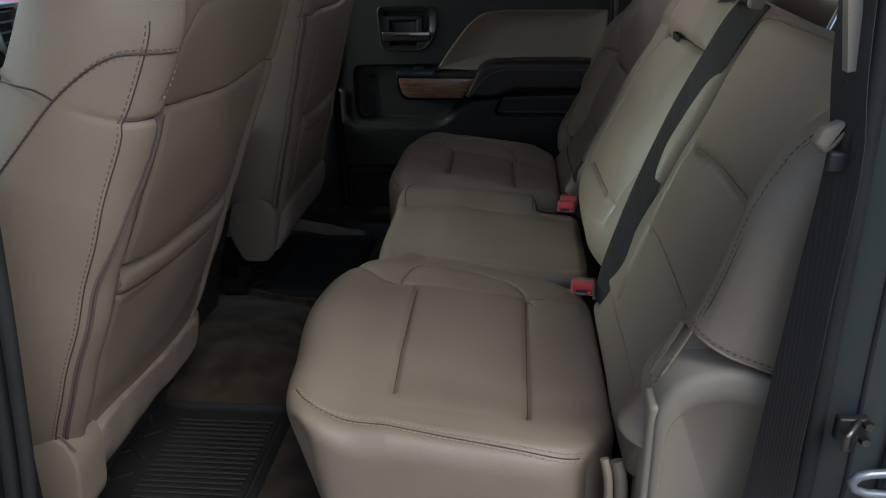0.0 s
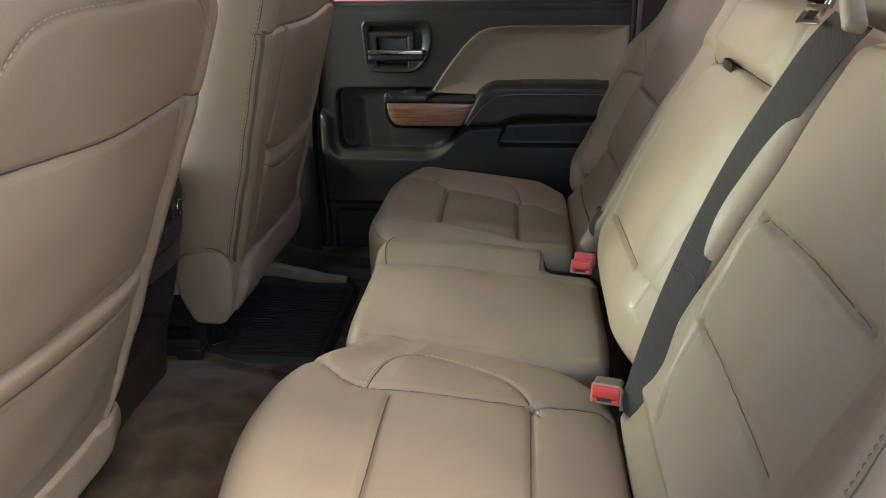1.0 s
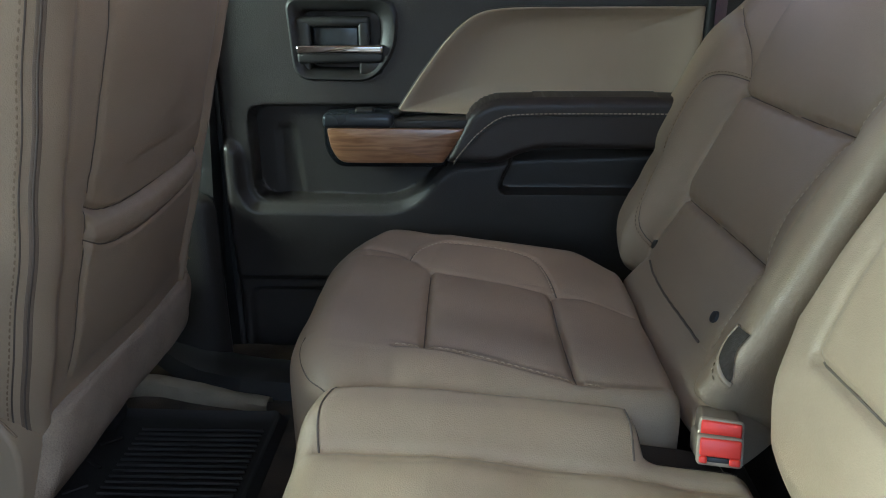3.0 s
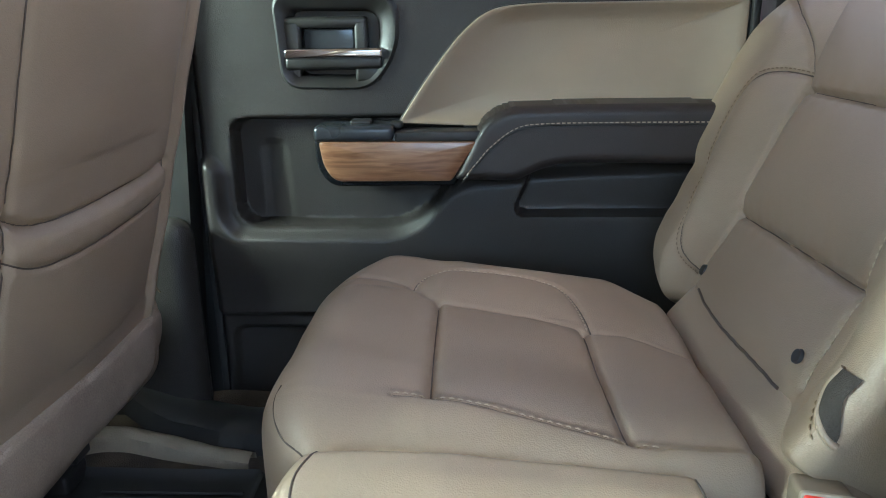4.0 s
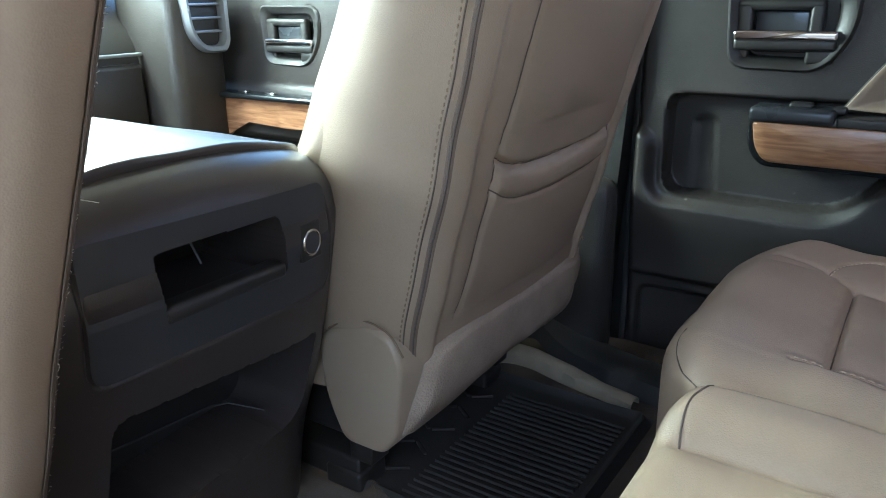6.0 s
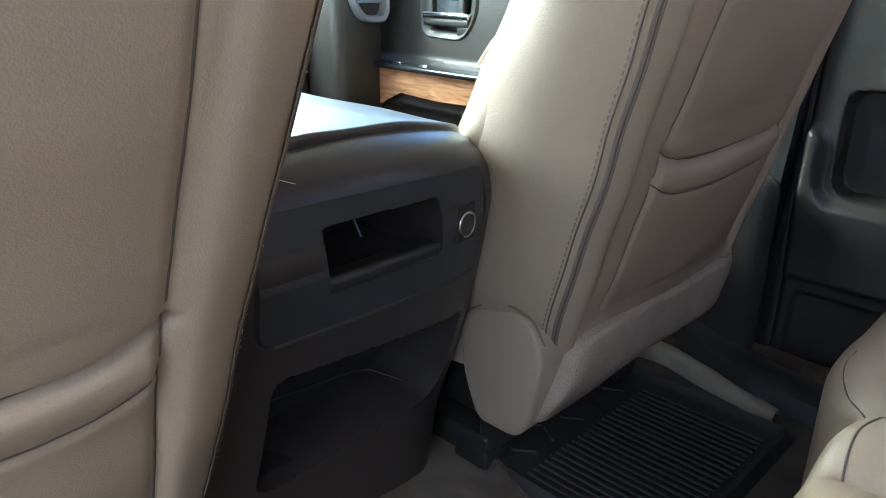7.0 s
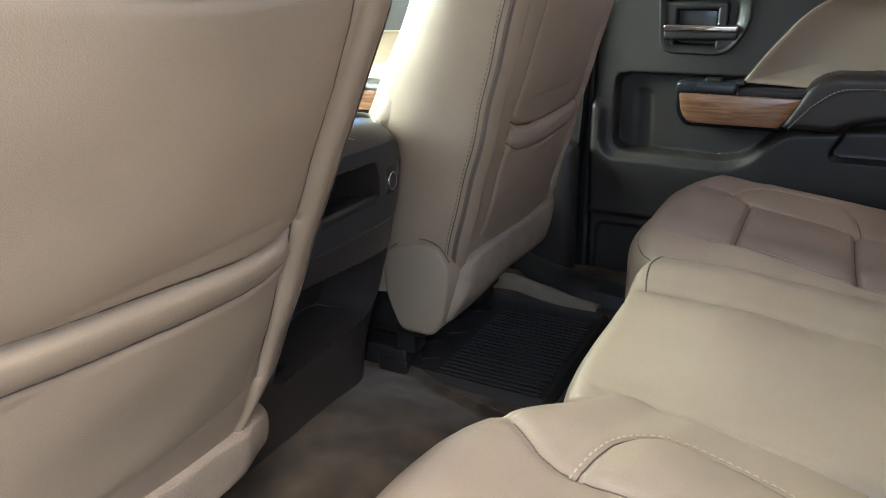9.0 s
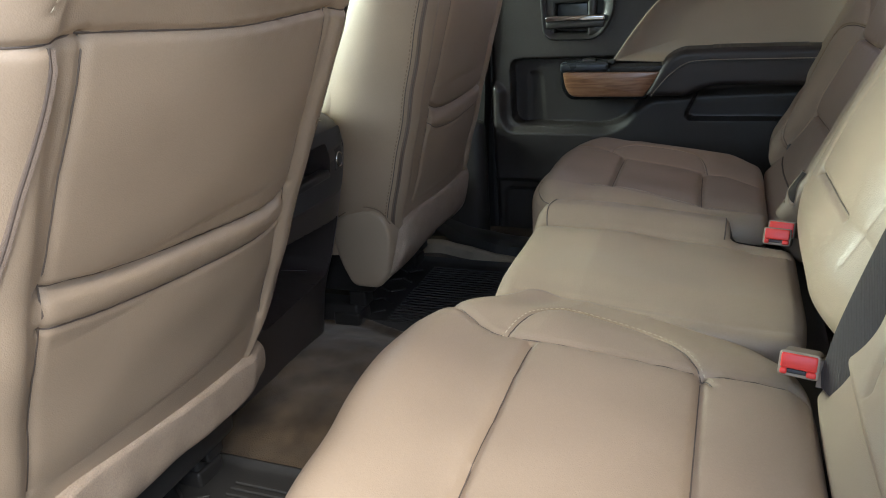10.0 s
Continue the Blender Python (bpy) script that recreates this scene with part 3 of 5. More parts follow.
def rear_door():
    t = thing("door_1", "closed rear door with dark cocoa trim panel", "door", kind="structure")
    X, Z = np.meshgrid(np.linspace(-0.192, 0.636, 250), np.linspace(0.045, 0.786, 224), indexing="ij")
    h = 0.0 * X
    h = h - 0.034 * step(signed(X, Z, RECESS), -0.002, 0.006)
    h = h - 0.005 * step(signed(X, Z, rounded([(-0.1, 0.53), (-0.1, 0.37), (-0.05, 0.37), (-0.06, 0.53)], 0.03)), -0.004, 0.012) * (Z > 0.395)
    h = h - 0.03 * step(signed(X, Z, POCKET), -0.002, 0.006)
    h = h - 0.03 * step(signed(X, Z, BEZEL), 0.004, 0.008)
    h = h - 0.03 * step(signed(X, Z, INSERT), 0.004, 0.008)
    h = h + 0.016 * step(signed(X, Z, PROUD), -0.018, 0.004) - 0.008 * step(Z, 0.36, 0.26)
    h = h - 0.012 * step(signed(X, Z, LOW), 0.0, 0.012)
    h = h - 0.012 * step(Z, 0.25, 0.236)
    h = h - 0.03 * np.clip((Z - 0.757) / 0.03, 0, 1) ** 2
    h = h - 0.02 * np.clip((-0.176 - X) / 0.016, 0, 1) ** 2
    link("door_panel", grid_mesh("door_panel", np.stack([X, 0.88 - h, Z], -1), True), COCOA, t, "dark cocoa moulded plastic door panel")
    part("door_shell", bevel_box(-0.2, 0.645, 0.93, 0.96, 0.0, 0.77, 0.008), GREY_PAINT, t)
    part("window_ledge", bevel_box(-0.192, 0.636, 0.895, 0.925, 0.765, 0.788, 0.008), COCOA, t)
    part("rear_edge", bevel_box(0.634, 0.646, 0.868, 0.94, 0.03, 0.79, 0.004), RUBBER, t)
    part("front_edge", bevel_box(-0.2, -0.188, 0.89, 0.94, 0.03, 0.79, 0.004), RUBBER, t)
    # padded insert
    loft("insert", INSERT, [(1.0, -0.012), (1.0, 0.0), (0.992, 0.0035), (0.975, 0.004), (0.93, 0.001), (0.86, -0.006), (0.7, -0.011), (0.4, -0.012), (0.0, -0.012)],
         door_spot(0.878), LEATHER_SMOOTH, t, "padded tan vinyl insert", centre=(0.4, 0.64))
    tube("insert_seam", [(x, 0.8795, z) for x, z in INSERT[:-14]], 0.0018, BLACK, t)
    # armrest
    arm_outline = rounded(scaled([(0.205, 0.465), (0.253, 0.558), (0.291, 0.578), (0.4, 0.58), (0.66, 0.579), (0.66, 0.486), (0.378, 0.49), (0.335, 0.478), (0.306, 0.462)], 0.88, 0.828), [0.004, 0.025, 0.03, 0.03, 0.01, 0.01, 0.03, 0.03, 0.012])
    arm = relief("armrest", arm_outline, 0.84, 0.012, 0.016, 0.08, COCOA_SOFT, t, "stitched dark vinyl armrest")
    seam = catmull(scaled([(0.222, 0.468), (0.245, 0.497), (0.266, 0.52), (0.302, 0.546), (0.345, 0.553), (0.47, 0.554), (0.64, 0.553)], 0.88, 0.828), 10)
    link("stitching", dashes([(x, 0.8276, z) for x, z in seam], [(0, -1, 0)] * len(seam)), THREAD, arm)
    tube("seam", [(x, 0.828, z - 0.004) for x, z in seam], 0.0011, BLACK, arm)
    # wood bar and its switch cap
    wood = rounded(scaled([(0.004, 0.534), (0.247, 0.532), (0.205, 0.472), (0.026, 0.472), (0.01, 0.495)], 0.85, 0.835), [0.008, 0.003, 0.003, 0.02, 0.02])
    loft("wood_trim", wood, [(1.0, -0.05), (1.0, -0.003), (0.99, 0.001), (0.96, 0.004), (0.8, 0.006), (0.0, 0.007)], door_spot(0.838), WOOD, t, "glossy brown wood veneer strip", centre=(0.12, 0.505))
    rim = rounded(scaled([(0.0, 0.548), (0.255, 0.543), (0.253, 0.537), (0.21, 0.465), (0.02, 0.465), (0.0, 0.495)], 0.85, 0.84), [0.012, 0.003, 0.003, 0.004, 0.02, 0.02])
    part("trim_bezel", extruded(rim, door_spot(0.84), -0.06, 0.0, 0.003), GLOSS, t, "gloss black bezel round the wood strip")
    part("switch_cap", bevel_box(0.001, 0.121, 0.8325, 0.892, 0.5345, 0.5595, 0.009, 4), CAP, t, "dark metallic window switch panel")
    part("switch", bevel_box(0.055, 0.088, 0.848, 0.872, 0.556, 0.566, 0.004), BLACK, t)
    part("trim_cap", bevel_box(0.123, 0.252, 0.836, 0.89, 0.5345, 0.5495, 0.003), BLACK, t)
    part("pull_cup", bevel_box(0.112, 0.132, 0.856, 0.882, 0.55, 0.561, 0.004), BLACK, t)
    handle_set(t, 0.0, 0.0, 0.88)
    return t


def handle_set(t, dx, dz, y):
    """The inner door handle: bezel with its cavity, back plate and chrome lever."""
    sh = lambda pts: [(x + dx, z + dz) for x, z in pts]
    loft("handle_bezel", sh(BEZEL), [(1.02, -0.02), (1.02, 0.001), (0.995, 0.003), (0.97, 0.005), (0.93, 0.004), (0.8, -0.004), (0.74, -0.008), (0.7, -0.028), (0.0, -0.03)],
         door_spot(y), BLACK, t, "black handle bezel with a recessed cup", centre=(0.024 + dx, 0.672 + dz))
    part("back_plate", bevel_box(-0.016 + dx, 0.062 + dx, y + 0.012, y + 0.03, 0.635 + dz, 0.697 + dz, 0.004), CAP, t)
    lever = part("lever", bevel_box(-0.042 + dx, 0.104 + dx, y - 0.006, y + 0.018, 0.638 + dz, 0.656 + dz, 0.005), BLACK, t)
    part("chrome_cap", bevel_box(-0.043 + dx, 0.105 + dx, y - 0.009, y + 0.012, 0.653 + dz, 0.6685 + dz, 0.005), CHROME, lever, "polished chrome lever cap")
    part("pivot", bevel_box(0.062 + dx, 0.104 + dx, y - 0.002, y + 0.024, 0.618 + dz, 0.642 + dz, 0.006), BLACK, t)
    part("cup_side", bevel_box(-0.046 + dx, -0.02 + dx, y + 0.004, y + 0.024, 0.615 + dz, 0.646 + dz, 0.005), BLACK, t)
    for x0, x1, z0, z1 in ((-0.046, -0.018, 0.64, 0.71), (0.062, 0.082, 0.64, 0.71), (-0.046, 0.082, 0.697, 0.713)):
        part("cup_frame", bevel_box(x0 + dx, x1 + dx, y + 0.002, y + 0.022, z0 + dz, z1 + dz, 0.006), BLACK, t)


rear_door()


# ---- front passenger door and dashboard end, seen between the seats ----
def front_door():
    t = thing("door_2", "closed front passenger door with cocoa trim and wood strip", "door", kind="structure")
    X, Z = np.meshgrid(np.linspace(-1.5, -0.34, 160), np.linspace(0.045, 0.76, 110), indexing="ij")
    h = 0.03 * step(Z, 0.53, 0.5) - 0.045 * step(signed(X, Z, rounded([(-1.22, 0.41), (-0.6, 0.41), (-0.6, 0.2), (-1.2, 0.2)], 0.05)), -0.005, 0.02)
    h = h - 0.03 * step(signed(X, Z, [(x - 1.056, z - 0.034) for x, z in BEZEL]), 0.004, 0.008)
    h = h - 0.03 * np.clip((Z - 0.72) / 0.04, 0, 1) ** 2
    link("door_panel", grid_mesh("door_panel", np.stack([X, 0.9 - h, Z], -1), True), COCOA, t)
    part("door_shell", bevel_box(-1.6, -0.35, 0.95, 0.98, 0.0, 0.73, 0.01), GREY_PAINT, t)
    wood = rounded([(-1.34, 0.4), (-1.235, 0.497), (-1.2, 0.502), (-0.75, 0.493), (-0.75, 0.447), (-1.0, 0.437), (-1.17, 0.445), (-1.22, 0.4)], [0.01, 0.03, 0.02, 0.01, 0.01, 0.02, 0.03, 0.01])
    loft("wood_trim", wood, [(1.0, -0.05), (1.0, 0.0), (0.985, 0.004), (0.0, 0.006)], door_spot(0.856), WOOD, t, "glossy brown wood veneer strip", centre=(-1.08, 0.468))
    part("switch_cap", bevel_box(-1.24, -0.8, 0.832, 0.91, 0.4995, 0.513, 0.006), GLOSS, t, "gloss black window switch panel")
    for x in (-1.16, -1.07):
        part("switch", bevel_box(x, x + 0.03, 0.85, 0.868, 0.511, 0.518, 0.003), CHROME, t)
    ins = rounded([(-0.93, 0.52), (-0.87, 0.6), (-0.8, 0.64), (-0.4, 0.65), (-0.4, 0.52)], [0.005, 0.04, 0.05, 0.01, 0.01])
    loft("insert", ins, [(1.0, -0.01), (1.0, 0.004), (0.97, 0.008), (0.9, 0.004), (0.0, 0.0)], door_spot(0.898), LEATHER_SMOOTH, t, "padded tan vinyl insert")
    handle_set(t, -1.056, -0.034, 0.9)
    return t


front_door()


def dashboard():
    t = thing("dashboard", "dark cocoa dashboard with a silver air vent bezel", "dashboard")
    section = rounded([(-1.38, 0.3), (-1.33, 0.5), (-1.34, 0.62), (-1.42, 0.72), (-1.6, 0.77), (-2.05, 0.78), (-2.05, 0.2), (-1.5, 0.2)], [0.04, 0.05, 0.06, 0.08, 0.05, 0.02, 0.02, 0.04])
    part("dash_body", extruded(section, lambda x, z, h: (x, h, z), -0.78, 0.865, 0.01), COCOA, t)
    frame_o = rounded([(0.742, 0.77), (0.868, 0.77), (0.868, 0.625), (0.855, 0.605), (0.79, 0.605), (0.755, 0.65)], [0.02, 0.02, 0.02, 0.03, 0.04, 0.05])
    part("dash_end", bevel_box(-1.42, -1.205, 0.72, 0.872, 0.3, 0.76, 0.03), COCOA, t)
    part("trim_strip", bevel_box(-1.335, -1.318, 0.3, 0.718, 0.602, 0.609, 0.002), SILVER, t, "thin silver trim strip")
    to = lambda y, z, h: (-1.2 + h, y, z)
    loft("vent_bezel", frame_o, [(1.0, -0.03), (1.0, 0.012), (0.95, 0.018), (0.82, 0.016), (0.78, -0.02), (0.0, -0.03)], to, SILVER, t, "silver air vent bezel")
    for k in range(4):
        part("vent_slat", bevel_box(-1.215, -1.195, 0.765, 0.855, 0.65 + 0.03 * k, 0.656 + 0.03 * k, 0.002), SILVER, t)
    part("glove_box", bevel_box(-1.345, -1.315, 0.2, 0.715, 0.34, 0.585, 0.012), COCOA, t)
    part("dash_pad", bevel_box(-1.7, -1.4, -0.7, 0.78, 0.755, 0.79, 0.015), COCOA_SOFT, t)
    return t


dashboard()


# ---- rear bench ----
SEAT = Matrix.Identity(4)


def puffed(A, B, a0, a1, b0, b1, amount):
    u = np.clip((A - a0) / (a1 - a0), 0, 1)
    v = np.clip((B - b0) / (b1 - b0), 0, 1)
    return amount * np.sqrt(np.clip(np.sin(math.pi * u) * np.sin(math.pi * v), 0, 1))


def driver_cushion(bench):
    front = catmull([(0.205, -0.61), (0.2, -0.45), (0.2, -0.293)])
    rear = catmull([(0.385, -0.63), (0.385, -0.45), (0.386, -0.27)])
    inner = catmull([(0.055, -0.215), (0.11, -0.255), (0.168, -0.283), (0.28, -0.277), (0.386, -0.268), (0.5, -0.24)])
    u = catmull([(0.168, -0.285), (0.176, -0.22), (0.196, -0.19), (0.24, -0.184), (0.315, -0.2), (0.365, -0.235), (0.398, -0.29)])
    edge = catmull([(0.075, -0.635), (0.095, -0.66), (0.13, -0.674), (0.22, -0.684), (0.35, -0.692), (0.475, -0.698)])

    def height(A, B):
        z = 0.405 - 0.16 * np.clip(A - 0.2, 0, 1) + 0.012 * step(A, 0.16, 0.09)
        z = z + 0.014 * step(B, -0.56, -0.66) * step(A, 0.14, 0.4)
        z = z - 0.026 * step(B, -0.24, -0.12)
        return z + puffed(A, B, 0.05, 0.2, -0.68, -0.27, 0.006) + puffed(A, B, 0.2, 0.386, -0.64, -0.28, 0.004)

    pad = Pad(SEAT, (0.042, 0.505), (-0.712, -0.112), height,
              [(front, 0.006, 0.0045, 0.004), (rear, 0.006, 0.0045, 0.004), (inner, 0.003, 0.005, 0.005), (u, 0.0035, 0.0035, 0.002), (edge, 0.003, 0.0055, 0.0)],
              r=(0.055, 0.03, 0.035, 0.02), wall=(0.17, 0.12, 0.2, 0.05), corner=0.045,
              warp=lambda A, B: (A + 0.065 * step(B, -0.3, -0.1) * np.clip((0.505 - A) / 0.46, 0, 1) ** 2 - 0.026 * np.exp(-((B + 0.38) / 0.13) ** 2) * np.clip((0.19 - A) / 0.148, 0, 1) ** 1.5, B), undercut=0.24)
    t = link("cushion", pad.mesh("cushion"), LEATHER, bench)
    pad.seam_lines(t, PIPING_SHADE)
    stitches(pad, u, t, THREAD, offset=0.004)
    stitches(pad, edge, t, THREAD, offset=0.004)
    stitches(pad, edge, t, THREAD, offset=-0.004)
    # loose gathered corner of the cover at the back
    fold = [(0.474, -0.705, 0.385), (0.479, -0.712, 0.365), (0.481, -0.715, 0.335), (0.479, -0.716, 0.3), (0.478, -0.714, 0.26)]
    tube("cover_tuck", [tuple(p) for p in catmull(fold, 6)], 0.0055, LEATHER, t)
    tube("cover_tuck", [(p[0] + 0.017, p[1] + 0.012, p[2] - 0.012) for p in catmull(fold, 6)], 0.0085, LEATHER, t)
    return t


def middle_cushion(bench):
    crease = catmull([(0.118, 0.158), (0.25, 0.157), (0.38, 0.152), (0.5, 0.146)])
    near = catmull([(0.13, -0.1), (0.25, -0.108), (0.4, -0.106), (0.5, -0.1)])

    def height(A, B):
        z = 0.383 - 0.1 * np.clip(A - 0.22, 0, 1) - 0.01 * step(B, -0.04, -0.11)
        z = z + 0.021 * step(B, 0.15, 0.205) * step(A, 0.43, 0.405)
        z = z + 0.0022 * np.sin(A * 47 + 2) * np.exp(-((B - 0.135) / 0.022) ** 2) + 0.0015 * np.sin(A * 23 + 1) * np.exp(-((B + 0.07) / 0.03) ** 2)
        z = z - 0.02 * step(B, 0.168, 0.185) * step(A, 0.412, 0.422)
        return z + puffed(A, B, 0.1, 0.5, -0.11, 0.14, 0.006)

    pad = Pad(SEAT, (0.092, 0.512), (-0.13, 0.236), height, [(crease, 0.004, 0.006, 0.003), (near, 0.001, 0.006, 0.001)],
              r=(0.03, 0.02, 0.02, 0.014), wall=(0.2, 0.1, 0.03, 0.16), corner=0.01)
    t = link("cushion", pad.mesh("cushion"), LEATHER, bench)
    tube("welt", [pad.place(0.118 - 0.006 * math.sin(3 * k), 0.158 + 0.072 * k, 0.0002) for k in np.linspace(0, 1, 12)], 0.001, PIPING_SHADE, t, sides=4)
    tube("welt", [pad.place(0.405 + 0.004 * k, 0.165 + 0.06 * k, 0.0004) for k in np.linspace(0, 1, 8)], 0.0011, PIPING_SHADE, t, sides=4)
    # added dark sheet that puts shade into the recess
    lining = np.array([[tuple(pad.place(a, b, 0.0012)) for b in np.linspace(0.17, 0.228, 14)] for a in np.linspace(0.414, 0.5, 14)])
    link("recess_shade", grid_mesh("recess_shade", lining), CLOTH_AND_SHADE, t, "dark brown sheet standing in for shade in the recess beside the buckle")
    return t


def passenger_cushion(bench):
    front = catmull([(0.204, 0.303), (0.202, 0.42), (0.2, 0.533)])
    rear = catmull([(0.36, 0.499), (0.361, 0.4), (0.364, 0.31), (0.369, 0.268)])
    outer = catmull([(0.075, 0.592), (0.132, 0.582), (0.167, 0.568), (0.2, 0.534), (0.279, 0.524), (0.36, 0.5), (0.4, 0.496), (0.459, 0.491)])
    u = catmull([(0.166, 0.567), (0.172, 0.602), (0.187, 0.63), (0.214, 0.641), (0.269, 0.643), (0.319, 0.632), (0.346, 0.611), (0.361, 0.562), (0.369, 0.5)])
    inner = catmull([(0.172, 0.306), (0.204, 0.301), (0.247, 0.293), (0.315, 0.277), (0.366, 0.267), (0.392, 0.264)])
    corner = catmull([(0.07, 0.318), (0.066, 0.29), (0.072, 0.262), (0.086, 0.244)])

    def height(A, B):
        z = 0.408 - 0.13 * np.clip(A - 0.2, 0, 1) + 0.008 * step(A, 0.18, 0.09)
        roll = np.interp(A, inner[:, 0], inner[:, 1])
        z = z + 0.007 * step(B, roll + 0.016, roll - 0.006) * step(A, 0.14, 0.2) - 0.03 * step(B, roll, roll - 0.075)
        z = z - 0.003 * step(B, 0.32, 0.42) * step(B, 0.6, 0.5)
        return z + puffed(A, B, 0.06, 0.2, 0.3, 0.56, 0.005) + puffed(A, B, 0.2, 0.362, 0.29, 0.52, 0.005) + puffed(A, B, 0.362, 0.47, 0.27, 0.5, 0.004)

    pad = Pad(SEAT, (0.048, 0.476), (0.23, 0.702), height,
              [(front, 0.006, 0.004, 0.003), (rear, 0.006, 0.004, 0.003), (outer, 0.0014, 0.004, 0.002), (u, 0.0032, 0.003, 0.0015), (inner, 0.0035, 0.003, 0.001), (corner, 0.002, 0.003, 0.001)],
              r=(0.055, 0.018, 0.03, 0.045), wall=(0.17, 0.12, 0.16, 0.12), corner=0.04, square=0.25,
              warp=lambda A, B: (A + 0.045 * step(B, 0.54, 0.7) * np.clip((0.505 - A) / 0.46, 0, 1) ** 2,
                                 B - 0.075 * step(A, 0.4, 0.476) * np.clip((B - 0.35) / 0.35, 0, 1)))
    t = link("cushion", pad.mesh("cushion"), LEATHER, bench)
    pad.seam_lines(t, PIPING_SHADE, skip=(2,))
    stitches(pad, u, t, THREAD, offset=-0.0035)
    stitches(pad, inner, t, THREAD, offset=0.003)
    return t


wide_bench = thing("bench_seat", "wide section of the tan leather rear bench with folding armrest", "car seat", group="rear bench")
narrow_bench = thing("bench_seat", "narrow section of the tan leather rear bench beside the closed door", "car seat", group="rear bench")
driver_cushion(wide_bench)
middle_cushion(wide_bench)
passenger_cushion(narrow_bench)


def back_frame(x, z, tan):
    a = math.atan(tan)
    return Matrix(((0, math.sin(a), -math.cos(a), x), (1, 0, 0, 0), (0, math.cos(a), math.sin(a), z), (0, 0, 0, 1)))


def mathutils_tree(P):
    from mathutils.bvhtree import BVHTree
    n, k = P.shape[:2]
    idx = np.arange(n * k).reshape(n, k)
    q = np.stack([idx[:-1, :-1], idx[1:, :-1], idx[1:, 1:], idx[:-1, 1:]], -1).reshape(-1, 4)
    return BVHTree.FromPolygons([tuple(v) for v in P.reshape(-1, 3)], [tuple(int(i) for i in f) for f in q])


def driver_back(bench):
    """a runs across the cab (y), b up the slope from z = 0.36."""
    m = back_frame(0.505, 0.36, 0.447)
    up = lambda z: (z - 0.36) / 0.913
    low = catmull([(-0.57, 0.173), (-0.49, 0.179), (-0.407, 0.181), (-0.303, 0.176)])
    high = catmull([(-0.565, 0.328), (-0.423, 0.329), (-0.282, 0.32)])
    inner = catmull([(-0.28, up(0.65)), (-0.285, up(0.6)), (-0.302, up(0.525)), (-0.318, up(0.455)), (-0.36, up(0.424))])
    wing = catmull([(-0.712, up(0.8)), (-0.67, up(0.79)), (-0.64, up(0.755)), (-0.632, up(0.7)), (-0.64, up(0.62)), (-0.655, up(0.54)), (-0.668, up(0.45)), (-0.671, up(0.42))])
    wing_stitch = catmull([(-0.716, up(0.79)), (-0.714, up(0.7)), (-0.711, up(0.6)), (-0.706, up(0.54))])

    def height(A, B):
        z = 0.36 + 0.913 * B
        c = (0.04 + 0.02 * step(z, 0.56, 0.7)) * step(A, -0.59, -0.705) * step(z, 0.86, 0.74) + 0.0 * A
        c = c - 0.012 * step(z, 0.86, 0.92) + 0.012 * step(z, 0.46, 0.38)
        return c + puffed(A, B, -0.6, -0.27, up(0.52), up(0.65), 0.008) + puffed(A, B, -0.62, -0.26, up(0.65), up(0.9), 0.01)

    pad = Pad(m, (-0.742, -0.242), (up(0.405), up(0.852)), height,
              [(low, 0.005, 0.005, 0.004), (high, 0.006, 0.005, 0.006), (inner, 0.004, 0.005, 0.004), (wing, 0.001, 0.008, 0.002), (wing_stitch, 0.002, 0.003, 0.001)],
              r=(0.045, 0.02, 0.014, 0.03), wall=(0.1, 0.08, 0.05, 0.08), corner=0.01)
    pad.mesh("shape")
    P = pad.P
    # the side bolster ends in a hem above the wheel-arch trim
    line = np.array([(0.505, 0.405), (0.512, 0.44), (0.517, 0.5), (0.523, 0.545), (0.533, 0.578), (0.555, 0.564), (0.591, 0.549), (0.634, 0.533), (0.7, 0.51)])
    hem_z = np.interp(P[..., 0], line[:, 0], line[:, 1])
    tuck = step(hem_z - P[..., 2], -0.002, 0.01) * step(-P[..., 1], 0.68, 0.715) * step(P[..., 0], 0.512, 0.53)
    P[..., 1] += 0.045 * tuck
    t = link("backrest", grid_mesh("backrest", P), LEATHER, bench)
    pad.seam_lines(t, PIPING_SHADE, skip=(3,))
    stitches(pad, wing_stitch, t, THREAD_DARK, offset=0.003)
    flank = mathutils_tree(P)
    hem = []
    for x, z in catmull([(0.513, 0.45), (0.516, 0.5), (0.522, 0.545), (0.533, 0.576), (0.553, 0.566), (0.591, 0.551), (0.634, 0.535), (0.66, 0.526)], 8):
        at = flank.ray_cast(Vector((x, -1.0, z + 0.004)), Vector((0, 1, 0)))[0]
        if at is not None and at.y < -0.69:
            hem.append(at)
    tube("hem", [(p.x, p.y - 0.0008, p.z - 0.003) for p in hem], 0.0017, LEATHER, t)
    link("stitching", dashes([(p.x, p.y - 0.0006, p.z + 0.003) for p in hem], [(0, -1, 0)] * len(hem)), THREAD_DARK, t)
    tube("top_piping", [pad.place(a, up(0.84), 0.001) for a in np.linspace(-0.72, -0.26, 24)], 0.0014, THREAD_DARK, t)
    m2 = back_frame(0.497, 0.34, 0.447)
    low_pad = Pad(m2, (-0.69, -0.25), (0.0, 0.1), lambda A, B: 0.0 * A, r=(0.018,) * 4, wall=(0.04,) * 4, corner=0.008, fine=0.006)
    link("lower_roll", low_pad.mesh("lower_roll"), LEATHER, t)
    return t


